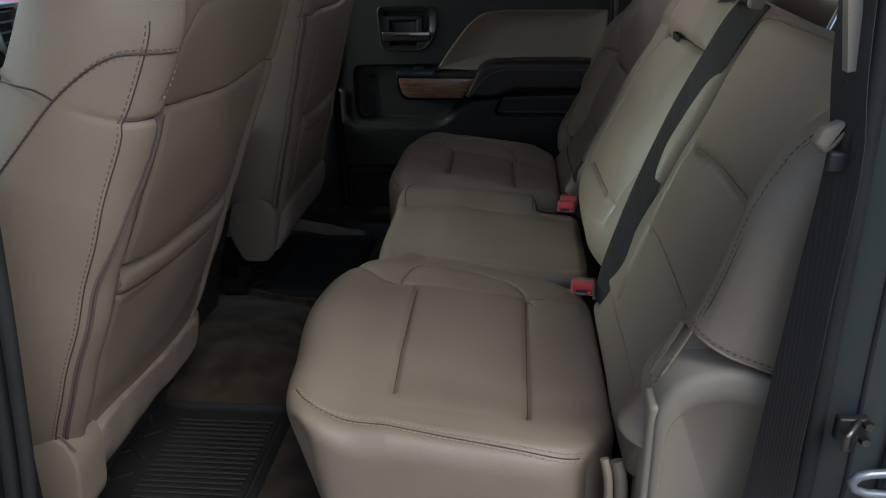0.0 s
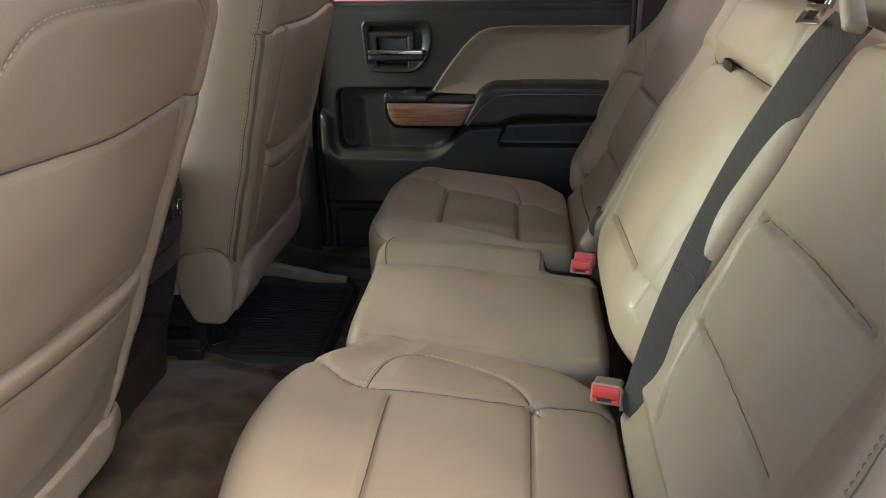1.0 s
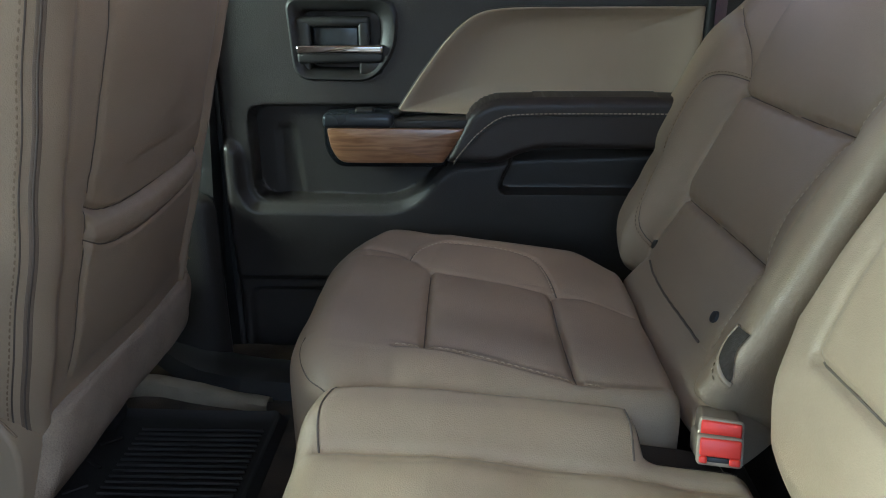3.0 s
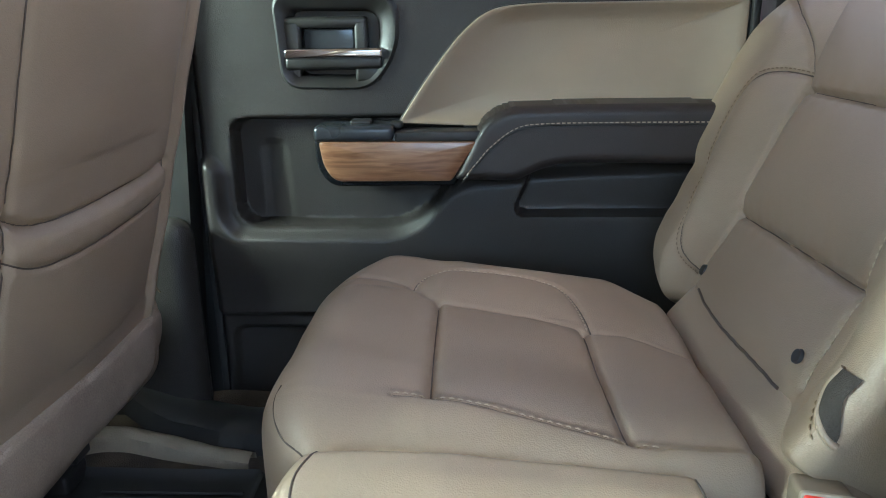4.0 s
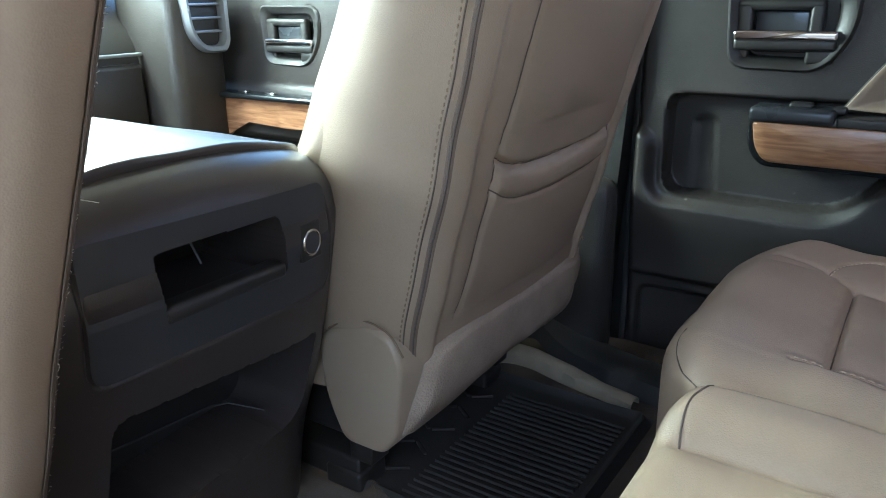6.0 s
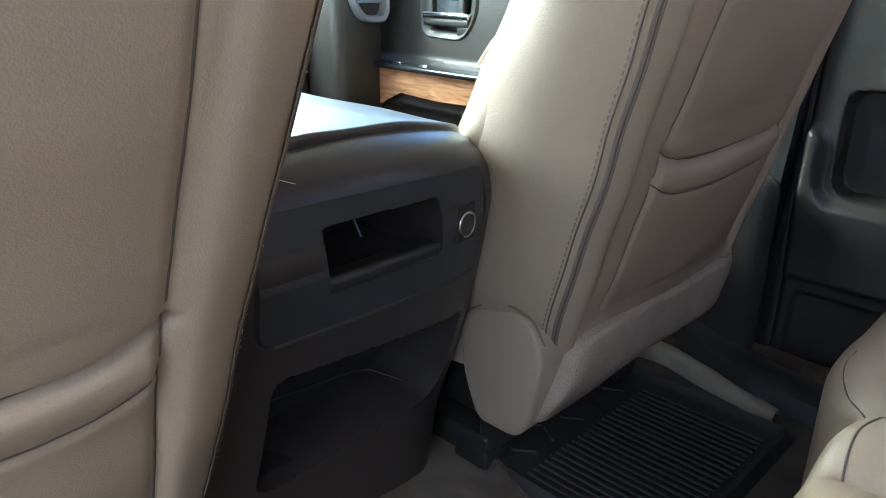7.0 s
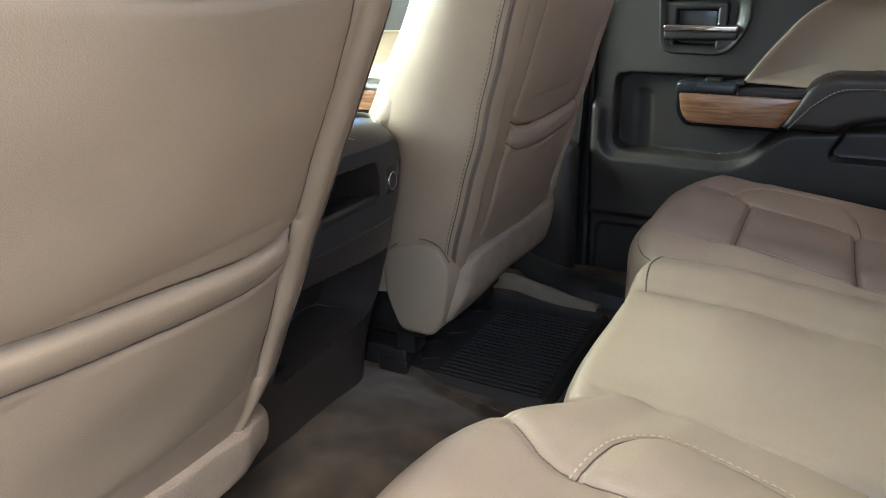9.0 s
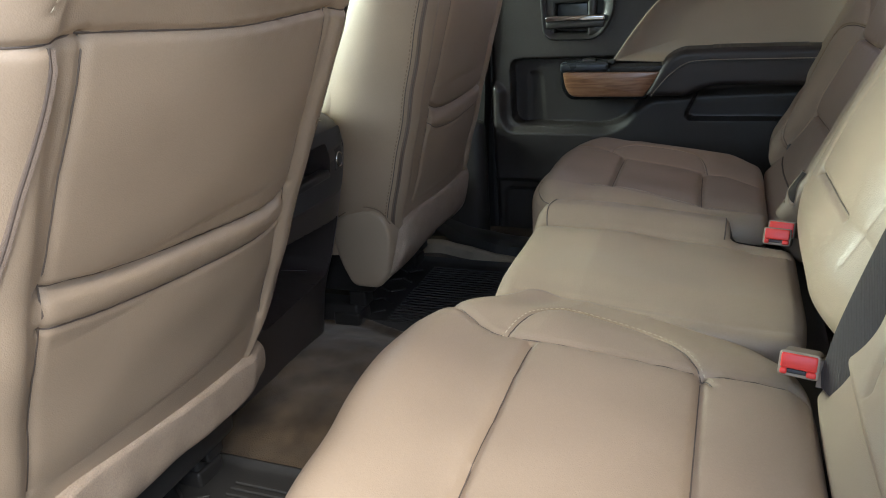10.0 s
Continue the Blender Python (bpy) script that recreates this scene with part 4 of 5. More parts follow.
def middle_back(bench):
    """The middle backrest folds down: a raised panel between two flat borders, with a pull strap above it."""
    m = back_frame(0.462, 0.355, 0.447)
    up = lambda z: (z - 0.355) / 0.913
    slot = catmull([(0.075, 0.449), (0.03, 0.459), (-0.06, 0.465), (-0.155, 0.463)])
    low = catmull([(0.13, 0.157), (0.079, 0.16), (0.02, 0.163), (-0.053, 0.166), (-0.112, 0.168)])
    panel_l = catmull([(0.13, 0.157), (0.138, 0.237), (0.139, 0.311), (0.125, 0.39), (0.076, 0.449)])
    top_l = catmull([(0.076, 0.45), (0.095, 0.468), (0.1, 0.505), (0.098, 0.55)])
    right = catmull([(-0.168, 0.56), (-0.17, 0.493), (-0.176, 0.434), (-0.184, 0.338), (-0.173, 0.253), (-0.163, 0.18), (-0.16, 0.13)])

    def height(A, B):
        c = 0.0 * A
        c = c + 0.006 * step(B, 0.462, 0.485) * step(A, -0.22, -0.13)
        c = c - 0.014 * step(B, 0.12, 0.05) - 0.034 * step(A, -0.1, -0.25)
        u, v = np.clip((A + 0.27) / 0.4, 0, 1), np.clip((B - 0.17) / 0.285, 0, 1)
        return c + 0.007 * np.sin(math.pi * u) * np.sqrt(np.sin(math.pi * v)) + 0.003 * np.sin(math.pi * u) * np.sin(math.pi * np.clip((B - 0.05) / 0.12, 0, 1))

    pad = Pad(m, (-0.236, 0.19), (0.05, up(0.875)), height,
              [(slot, 0.01, 0.004, 0.002), (low, 0.007, 0.0045, 0.001), (right, 0.002, 0.003, 0.001), (panel_l, 0.003, 0.006, 0.0), (top_l, 0.004, 0.004, 0.001)],
              r=(0.02, 0.024, 0.03, 0.035), wall=(0.06, 0.08, 0.05, 0.09), corner=0.012,
              warp=lambda A, B: (A - (0.06 * np.clip((0.17 - B) / 0.12, 0, 1) + 0.025 * np.clip((B - 0.36) / 0.15, 0, 1)) * step(A, 0.0, 0.19), B))
    t = link("backrest", pad.mesh("backrest"), LEATHER, bench)
    pad.seam_lines(t, PIPING_SHADE, radius=0.0013, skip=(2, 3))
    strap = [pad.place(0.012 - 0.055 * k, 0.462 - 0.004 * k, 0.003 + 0.011 * math.sin(math.pi * k)) for k in np.linspace(0, 1, 9)]
    n = (m.to_3x3() @ Vector((0, 0.3, 1))).normalized()
    up_v = (m.to_3x3() @ Vector((0, 1, 0.4))).normalized()
    ribbon("pull_strap", strap, [up_v] * 9, [n] * 9, CLOTH_AND_SHADE, t, "dark brown folded pull strap", half=0.006)
    tube("slot_lining", [pad.place(a, b, -0.001) for a, b in slot], 0.003, BLACK, t, "dark lining of the strap slot", sides=6)
    return t


def passenger_back(bench):
    m = back_frame(0.51, 0.36, 0.447)
    low = catmull([(0.645, 0.127), (0.56, 0.131), (0.45, 0.136), (0.348, 0.14)])
    high = catmull([(0.657, 0.289), (0.55, 0.29), (0.42, 0.294), (0.336, 0.297)])
    inner = catmull([(0.657, 0.289), (0.66, 0.21), (0.659, 0.15), (0.645, 0.127), (0.646, 0.09), (0.637, 0.054), (0.618, 0.022), (0.6, 0.006)])
    stitch = catmull([(0.665, 0.307), (0.715, 0.302), (0.755, 0.287), (0.77, 0.26), (0.774, 0.215), (0.776, 0.145), (0.764, 0.092), (0.735, 0.064), (0.685, 0.05), (0.633, 0.044)])
    shoulder = catmull([(0.657, 0.29), (0.664, 0.308), (0.695, 0.343), (0.745, 0.37), (0.85, 0.4)])
    near = catmull([(0.28, 0.46), (0.297, 0.41), (0.335, 0.3), (0.349, 0.22), (0.347, 0.152), (0.341, 0.115), (0.333, 0.073), (0.322, 0.045)])

    def height(A, B):
        c = 0.024 * step(A, 0.65, 0.77) * step(B, 0.46, 0.34) * step(B, -0.02, 0.05) + 0.03 * step(A, np.interp(B, near[::-1, 1], near[::-1, 0]) + 0.008, np.interp(B, near[::-1, 1], near[::-1, 0]) - 0.085)
        c = c - 0.006 * step(A, 0.77, 0.79) * np.exp(-((B - 0.15) / 0.02) ** 2)
        c = c + 0.008 * step(B, 0.1, 0.04)
        return c + puffed(A, B, 0.3, 0.65, 0.138, 0.29, 0.01) + puffed(A, B, 0.3, 0.66, 0.292, 0.6, 0.012) + puffed(A, B, 0.3, 0.63, 0.0, 0.132, 0.008)

    edge_b = [-0.02, 0.0, 0.03, 0.075, 0.125, 0.15, 0.175, 0.21, 0.3, 0.4, 0.6]
    edge_a = [0.69, 0.745, 0.795, 0.825, 0.835, 0.848, 0.878, 0.897, 0.892, 0.852, 0.79]
    pad = Pad(m, (0.225, 0.897), (0.0, 0.59), height,
              [(low, 0.006, 0.0035, 0.004), (high, 0.006, 0.0035, 0.004), (inner, 0.005, 0.0035, 0.003), (stitch, 0.003, 0.003, 0.002), (shoulder, 0.004, 0.0035, 0.003), (near, 0.0035, 0.003, 0.002)],
              r=(0.022, 0.04, 0.015, 0.035), wall=(0.09, 0.08, 0.04, 0.08), corner=0.012,
              warp=lambda A, B: (A - (0.897 - np.interp(B, edge_b, edge_a)) * step(A, 0.66, 0.88), B - 0.02 * step(A, 0.62, 0.72) * step(B, 0.1, 0.0)))
    t = link("backrest", pad.mesh("backrest"), LEATHER, bench)
    pad.seam_lines(t, PIPING_SHADE)
    stitches(pad, stitch, t, THREAD_DARK, offset=0.0035)
    stitches(pad, near, t, THREAD, offset=-0.003)
    # open seam at the foot of the inner bolster, its cloth lining darkened for shade
    rim = catmull([(0.261, 0.09), (0.263, 0.072), (0.25, 0.055), (0.24, 0.046), (0.231, 0.037), (0.226, 0.033)], 5)
    inner_end = catmull([(0.236, 0.09), (0.237, 0.074), (0.234, 0.064), (0.23, 0.055), (0.227, 0.045), (0.226, 0.034)], 5)
    lining = np.array([[tuple(pad.place(*(p + (q - p) * w), 0.0032 - 0.0006 * w)) for w in np.linspace(0, 1, 6)] for p, q in zip(rim, inner_end)])
    link("curl_lining", grid_mesh("curl_lining", lining, True), CLOTH_AND_SHADE, t, "brown cloth inside the open seam, darkened to hold its shade")
    tube("curl_rim", [pad.place(a, b, 0.001) for a, b in rim], 0.0034, LEATHER, t)
    stitches(pad, rim + np.array([0.008, -0.004]), t, THREAD_DARK)
    for a, b in ((0.352, 0.064), (0.622, 0.05)):
        p = pad.place(a, b, 0.001)
        bm = bmesh.new()
        bmesh.ops.create_cone(bm, cap_ends=True, segments=24, radius1=0.0075, radius2=0.0066, depth=0.003, matrix=Matrix.Translation(p) @ m.to_3x3().to_4x4())
        part("button", bm, DARK_GREY, t, "small dark grey plastic button")
    m2 = back_frame(0.47, 0.343, 0.85)
    low_pad = Pad(m2, (0.235, 0.628), (0.0, 0.08), lambda A, B: 0.0 * A, r=(0.018,) * 4, wall=(0.05, 0.04, 0.03, 0.02), corner=0.008, fine=0.006)
    link("lower_roll", low_pad.mesh("lower_roll"), LEATHER, t)
    # dark tube for the shade in the crack where the roll meets the backrest
    back_m = m.inverted()
    joint = []
    for a in np.linspace(0.35, 0.6, 24):
        for b in np.linspace(0.02, 0.079, 60):
            q = back_m @ low_pad.place(a, b)
            if q.y > 0.0 and q.z < float(pad.top(np.array([[a]]), np.array([[q.y]]))[0, 0]) - pad.edge_drop(q.y, *pad.b, *pad.r[2:]):
                joint.append(low_pad.place(a, b, 0.0008))
                break
    if len(joint) > 3:
        tube("seam", joint, 0.0017, PIPING_SHADE, t, sides=6)
    return t


driver_back(wide_bench)
middle_back(wide_bench)
passenger_back(narrow_bench)


def headrest(name, x, y, z, wide, tall, label):
    t = thing(name, label, "headrest", group="rear headrests")
    m = back_frame(x, z, 0.35)
    pad = Pad(m, (y - wide / 2, y + wide / 2), (0.03, 0.03 + tall), lambda A, B: 0.02 + 0.0 * A, r=(0.035,) * 4, wall=(0.05,) * 4, corner=0.03, fine=0.008)
    link("headrest_cover", pad.mesh("headrest_cover"), LEATHER, t)
    backp = Pad(m @ pose(0, 0, -0.05, 0, 180, 0), (-y - wide / 2, -y + wide / 2), (0.03, 0.03 + tall), lambda A, B: 0.0 * A, r=(0.03,) * 4, wall=(0.03,) * 4, corner=0.03, fine=0.012)
    link("headrest_back", backp.mesh("headrest_back"), LEATHER, t)
    for dy in (-0.06, 0.06):
        p = m @ Vector((y + dy, -0.06, -0.03))
        q = m @ Vector((y + dy, 0.08, -0.03))
        tube("post", [p, q], 0.006, CHROME, t)
    return t


headrest("rear_headrest", 0.735, -0.5, 0.9, 0.26, 0.16, "tan leather headrest above the outer backrest")
headrest("rear_headrest", 0.735, 0.55, 0.9, 0.26, 0.16, "tan leather headrest above the outer backrest")
headrest("rear_headrest", 0.73, -0.01, 0.895, 0.22, 0.12, "small tan leather middle headrest")


def side_trim():
    """The hard trim under the driver-side bolster."""
    t = thing("seat_side_trim", "tan moulded plastic wheel-arch trim beside the bench", "side trim")
    o = rounded([(0.522, 0.1), (0.518, 0.49), (0.545, 0.528), (0.6, 0.54), (0.68, 0.51), (0.68, 0.1)], [0.01, 0.03, 0.05, 0.05, 0.02, 0.01])
    loft("trim_panel", o, [(1.0, -0.08), (1.0, 0.0), (0.985, 0.008), (0.95, 0.012), (0.86, 0.012), (0.83, 0.005), (0.0, 0.005)], lambda x, z, h: (x, -0.735 - h, z), TAN_PLASTIC, t, centre=(0.61, 0.3))
    part("trim_lip", bevel_box(0.512, 0.528, -0.742, -0.7, 0.16, 0.487, 0.006), TAN_PLASTIC, t)
    return t


side_trim()


# ---- seat belts and buckles ----
def middle_belt():
    t = thing("seat_belt", "dark webbing belt slung across the backrest with a sewn fold", "seat belt", group="seat belts")
    line = [(0.715, -0.232, 0.856), (0.692, -0.227, 0.822), (0.668, -0.213, 0.765), (0.634, -0.203, 0.686), (0.597, -0.211, 0.595), (0.562, -0.238, 0.513), (0.53, -0.28, 0.44), (0.52, -0.29, 0.4), (0.515, -0.29, 0.37)]
    c = catmull(line, 10)
    n = len(c)
    sides = []
    for i in range(n):
        k = i / (n - 1)
        sides.append(Vector((0.62 - 0.1 * k, -0.72, -0.3)))
    d = np.gradient(c, axis=0)
    normals = [Vector(a).cross(s).normalized() for a, s in zip(d, sides)]
    strap = ribbon("strap", c, sides, normals, WEBBING, t, half=0.0235)
    for k in (0.52, 0.56):
        i = int(k * n)
        p, s = Vector(c[i]), sides[i].normalized()
        q = [p + s * x + Vector((-0.003, 0, 0.001)) for x in np.linspace(-0.02, 0.02, 8)]
        link("stitching", dashes(q, [Vector((-0.9, 0, 0.4))] * 8, 0.003, 0.001, 0.0016), PIPING_SHADE, strap)
    under = [Vector(p) + Vector((0.005, 0.008, 0.001)) for p in c[: int(n * 0.82)]]
    ribbon("lower_strap", under, sides[: len(under)], normals[: len(under)], WEBBING, t, half=0.0235)
    guide = part("guide", bevel_box(-0.038, 0.038, -0.012, 0.012, -0.006, 0.01, 0.006, m=Matrix.Translation((0.712, -0.238, 0.864)) @ Euler((0.2, -0.3, radians(75))).to_matrix().to_4x4()), TAN_PLASTIC, t, "tan plastic belt guide")
    part("latch_plate", bevel_box(-0.03, 0.03, -0.012, 0.012, -0.0013, 0.0013, 0.001, m=Matrix.Translation((0.688, -0.192, 0.86)) @ Euler((0.0, -0.25, radians(60))).to_matrix().to_4x4()), CHROME, t, "chrome latch tongue")
    part("slot_mark", bevel_box(-0.02, 0.005, -0.005, 0.005, 0.0012, 0.0022, 0, m=Matrix.Translation((0.688, -0.192, 0.86)) @ Euler((0.0, -0.25, radians(60))).to_matrix().to_4x4()), BLACK, t)
    return t


def outer_belt():
    t = thing("seat_belt", "dark webbing belt hanging beside the door pillar", "seat belt", group="seat belts")
    line = [(0.622, -0.785, 0.98), (0.632, -0.785, 0.86), (0.64, -0.79, 0.78), (0.637, -0.79, 0.66), (0.634, -0.79, 0.5), (0.632, -0.79, 0.4), (0.62, -0.79, 0.15)]
    c = catmull(line, 10)
    wide = np.interp(c[:, 2], [0.36, 0.41, 0.5, 0.66, 0.78, 0.98], [0.8, 0.75, 0.55, 0.34, 0.22, 0.2])
    sides = [Vector((w, -math.sqrt(1 - w * w), 0.0)) for w in wide]
    normals = [Vector((math.sqrt(1 - w * w), w, 0.0)) for w in wide]
    ribbon("strap", c, sides, normals, WEBBING, t, half=0.024)
    o = rounded([(0.615, 0.794), (0.62, 0.808), (0.641, 0.8175), (0.643, 0.809), (0.633, 0.791), (0.625, 0.785)], [0.003, 0.006, 0.003, 0.003, 0.006, 0.004])
    part("hook", extruded(o, lambda x, z, h: (x, -0.776 - h, z), 0.0, 0.012, 0.004), LEATHER_SMOOTH, t, "tan plastic belt hook")
    part("end_loop", bevel_box(0.626, 0.642, -0.795, -0.785, 0.772, 0.79, 0.003), DARK_GREY, t, "sewn belt end loop")
    return t


def buckle(x, y, z, turn, tilt, label, size=1.0, boot=True):
    t = thing("belt_buckle", label, "buckle", group="belt buckles")
    m = Matrix.Translation((x, y, z)) @ Euler((0, radians(tilt), radians(turn))).to_matrix().to_4x4() @ Matrix.Scale(size, 4)
    part("housing", bevel_box(-0.002, 0.06, -0.0215, 0.0215, -0.016, 0.012, 0.005, m=m), BUCKLE, t)
    if boot:
        o = rounded([(0.0, -0.0205), (0.01, -0.044), (0.04, -0.056), (0.062, -0.04), (0.06, -0.0205)], [0.002, 0.012, 0.012, 0.01, 0.002])
        part("boot", extruded(o, lambda a, b, h: m @ Vector((a, b, h)), -0.024, 0.009, 0.005, 3), BUCKLE, t, "soft brown plastic boot of the buckle")
    rim = rounded([(-0.0225, -0.0165), (0.0225, -0.0165), (0.0225, 0.0135), (-0.0225, 0.0135)], 0.005)
    part("rim", extruded(rim, lambda a, b, h: m @ Vector((-h, a, b)), 0.0, 0.0055, 0.0015), TAN_PLASTIC, t, "pale rim round the release button")
    part("button", bevel_box(-0.009, -0.004, -0.02, 0.02, -0.007, 0.0115, 0.002, m=m), RED, t, "bright red release button")
    part("button_edge", bevel_box(-0.0085, -0.004, -0.02, -0.009, -0.0145, -0.007, 0.002, m=m), RED, t)
    part("button_edge", bevel_box(-0.0085, -0.004, 0.012, 0.02, -0.0145, -0.007, 0.002, m=m), RED, t)
    part("slot", bevel_box(-0.0068, -0.004, -0.009, 0.0125, -0.0125, -0.007, 0.001, m=m), BLACK, t)
    return t


BUCKLE = material("brown_soft_plastic", (0.2, 0.155, 0.12), 0.55, vary=0.06, bump=0.1, bump_scale=700)
middle_belt()
outer_belt()
buckle(0.483, -0.268, 0.395, 78, 20, "tan belt buckle with red button on the bench", 0.88)
buckle(0.483, 0.174, 0.376, 80, 22, "tan belt buckle with red button against the backrest", 0.9, False)
buckle(0.49, 0.195, 0.381, 76, 18, "tan belt buckle with red button tucked beside another", 0.9, False)


# ---- front seats, seen from behind ----
def seat_frame_m(yc, lean, x):
    a = math.atan(lean)
    return Matrix(((0, math.sin(a), math.cos(a), x), (1, 0, 0, yc), (0, math.cos(a), -math.sin(a), 0.355), (0, 0, 0, 1)))


def front_seat(yc, side, lean, x0, lip_out, lip_in, in_w, label):
    """side: +1 where the cab's middle lies towards +y (driver), -1 on the passenger's."""
    t = thing("front_seat", label, "car seat", group="front seats")
    m = seat_frame_m(yc, lean, x0)
    up = lambda z: (z - 0.355) / 0.922
    W = 0.235
    s = side
    top_seam = catmull([(-W * s, up(0.79)), (-0.19 * s, up(0.786)), (0.0, up(0.775)), (0.19 * s, up(0.775)), (W * s, up(0.778))])
    lz = lambda k: lip_out + (lip_in - lip_out) * k
    lip_pts = [(-0.19, lz(0) + 0.002), (-0.155, lz(0.09)), (-0.12, lz(0.18) - 0.003), (0.0, lz(0.5) - 0.006), (in_w - 0.07, lz(0.82) - 0.006), (in_w - 0.03, lz(0.92)), (in_w, lz(1) + 0.012)]
    lip = catmull([(a * s, up(z)) for a, z in lip_pts])
    lip_low = catmull([(a * s, up(z - 0.036)) for a, z in lip_pts])
    out_seam = catmull([(-0.175 * s, up(0.785)), (-0.185 * s, up(0.65)), (-0.19 * s, up(0.5)), (-0.192 * s, up(0.36))])
    in_seam = catmull([((in_w - 0.01) * s, up(0.775)), ((in_w - 0.004) * s, up(0.65)), (in_w * s, up(0.5)), ((in_w + 0.01) * s, up(0.36))])
    shoulder = catmull([(-0.21 * s, up(0.81)), (-0.19 * s, up(0.86)), (-0.14 * s, up(0.895)), (0.0, up(0.9)), (0.14 * s, up(0.895)), (0.2 * s, up(0.86))])

    def height(A, B):
        z = 0.355 + 0.922 * B
        c = 0.012 * (1 - (A / W) ** 2)
        lip_z = lip_out + (lip_in - lip_out) * (A * s + 0.19) / 0.38 - 0.004
        c = c + 0.006 * step(z, lip_z + 0.002, lip_z - 0.006) * np.exp(-((z - lip_z + 0.018) / 0.022) ** 2) * step(A * s, in_w + 0.005, in_w - 0.01) * step(-A * s, 0.2, 0.185)
        c = c + 0.006 * step(np.abs(A), 0.192, 0.21)
        c = c - 0.03 * step(z, 0.86, 0.95) ** 2
        return c + puffed(A, B, -0.19, 0.19, up(0.58), up(0.785), 0.006) + puffed(A, B, -0.19, 0.19, up(0.36), up(0.52), 0.004)

    pad = Pad(m, (-W, W), (-0.09, up(0.955)), height,
              [(top_seam, 0.004, 0.0045, 0.003), (lip, 0.008, 0.0045, 0.002), (lip_low, 0.003, 0.004, 0.001), (out_seam, 0.003, 0.0045, 0.002), (in_seam, 0.003, 0.0045, 0.002), (shoulder, 0.002, 0.003, 0.001)],
              r=(0.028, 0.028, 0.012, 0.05), wall=(0.2, 0.2, 0.05, 0.14), corner=0.03, bulge=0.03,
              warp=lambda A, B: (A * np.where(A * s < 0, np.interp(B, [-0.1, 0.1, 0.35, 0.475, 0.6, 0.66], [1.05, 1.08, 1.06, 1.01, 0.95, 0.9] if s > 0 else [1.0, 1.0, 1.05, 1.06, 1.0, 0.96]), 1 + 0.06 * step(B, 0.1, 0.5) - 0.1 * step(B, 0.5, 0.66)) + (0.011 * step(A, 0.2, 0.235) if s > 0 else 0.0), B))
    pad.seam_lines(t, PIPING_SHADE, skip=(5,))
    # the backrest grows thinner towards its top
    pad.mesh("shape")
    R, o = np.array(m)[:3, :3], np.array(m)[:3, 3]
    q = (pad.P - o) @ R
    q[..., 2] = np.where(q[..., 2] < -0.02, -0.02 + (q[..., 2] + 0.02) * (1 - 0.33 * step(q[..., 1], 0.05, 0.45)), q[..., 2])
    pad.P = q @ R.T + o
    link("backrest_cover", grid_mesh("backrest_cover", pad.P, np.linalg.det(R) < 0), LEATHER, t)
    stitches(pad, shoulder, t, THREAD, offset=0.004)
    # zip and stitched edge of the cover, on both sides
    for e in (-1, 1):
        zip_line = [pad.place(e * (W - 0.005 - (0.022 * float(step(np.float64(b), 0.22, 0.48)) if s > 0 and e < 0 else 0.0)), b, 0.0006) for b in np.linspace(-0.085, up(0.785), 40)]
        n = (m.to_3x3() @ Vector((e, 0, 0.8))).normalized()
        sd = (m.to_3x3() @ Vector((0.8, 0, -e))).normalized()
        tube("zip_coil", [p + n * 0.0006 for p in zip_line], 0.0011, PIPING_SHADE, t)
        ribbon("zip", zip_line, [sd] * 40, [n] * 40, ZIP, t, "brown zip of the seat cover", half=0.0042, thick=0.0007)
        row = [pad.place(e * (W - 0.0012), b, -0.0003) + (m.to_3x3() @ Vector((e * 0.0008, 0, -0.004))) for b in np.linspace(-0.07, up(0.9), 60)]
        nn = (m.to_3x3() @ Vector((e, 0, 0.2))).normalized()
        link("stitching", dashes([p + nn * 0.0016 for p in row], [nn] * 60), THREAD_DARK, t)
        tube("edge_seam", [p - nn * 0.0002 + (m.to_3x3() @ Vector((0, 0, 0.004))) for p in row], 0.0009, PIPING_SHADE, t, sides=4)
    # seams of the side cover, laid on the flank
    from_side = mathutils_tree(pad.P)
    for pts, mt in (([(-0.006, 0.851), (-0.045, 0.854), (-0.063, 0.85), (-0.085, 0.838), (-0.12, 0.811), (-0.167, 0.765), (-0.222, 0.708), (-0.3, 0.61)], THREAD_DARK), ([(-0.12, 0.812), (-0.134, 0.819), (-0.15, 0.823), (-0.21, 0.828)], None)):
        c = catmull(pts, 14)
        hit = []
        for x, z in c:
            p = from_side.ray_cast(Vector((x, yc - s * 0.6, z)), Vector((0, s, 0)))
            if p[0] is not None:
                hit.append((p[0] + Vector((0, -s * 0.0008, 0)), Vector((0, -s, 0))))
        if len(hit) > 3:
            tube("side_seam", [h[0] for h in hit], 0.001, PIPING_SHADE, t)
            if mt:
                for o in (0.005, -0.005):
                    link("stitching", dashes([h[0] + Vector((o * 0.6, 0, o * 0.8)) for h in hit], [h[1] for h in hit]), mt, t)
    # front half of the backrest
    m2 = m @ pose(0, 0, -0.2, 0, 180, 0)
    face = Pad(m2, (-W - 0.012, W + 0.012), (0.02, up(0.95)), lambda A, B: -0.04 * np.exp(-(A / 0.14) ** 4) + 0.02 - 0.068 * step(B, 0.05, 0.45), r=(0.05, 0.05, 0.03, 0.05), wall=(0.06, 0.06, 0.02, 0.05), corner=0.04, fine=0.012,
               warp=lambda A, B: (A * np.interp(B, [0.1, 0.45, 0.6], [1.05, 1.0, 0.9]), B))
    link("backrest_face", face.mesh("backrest_face"), LEATHER, t)
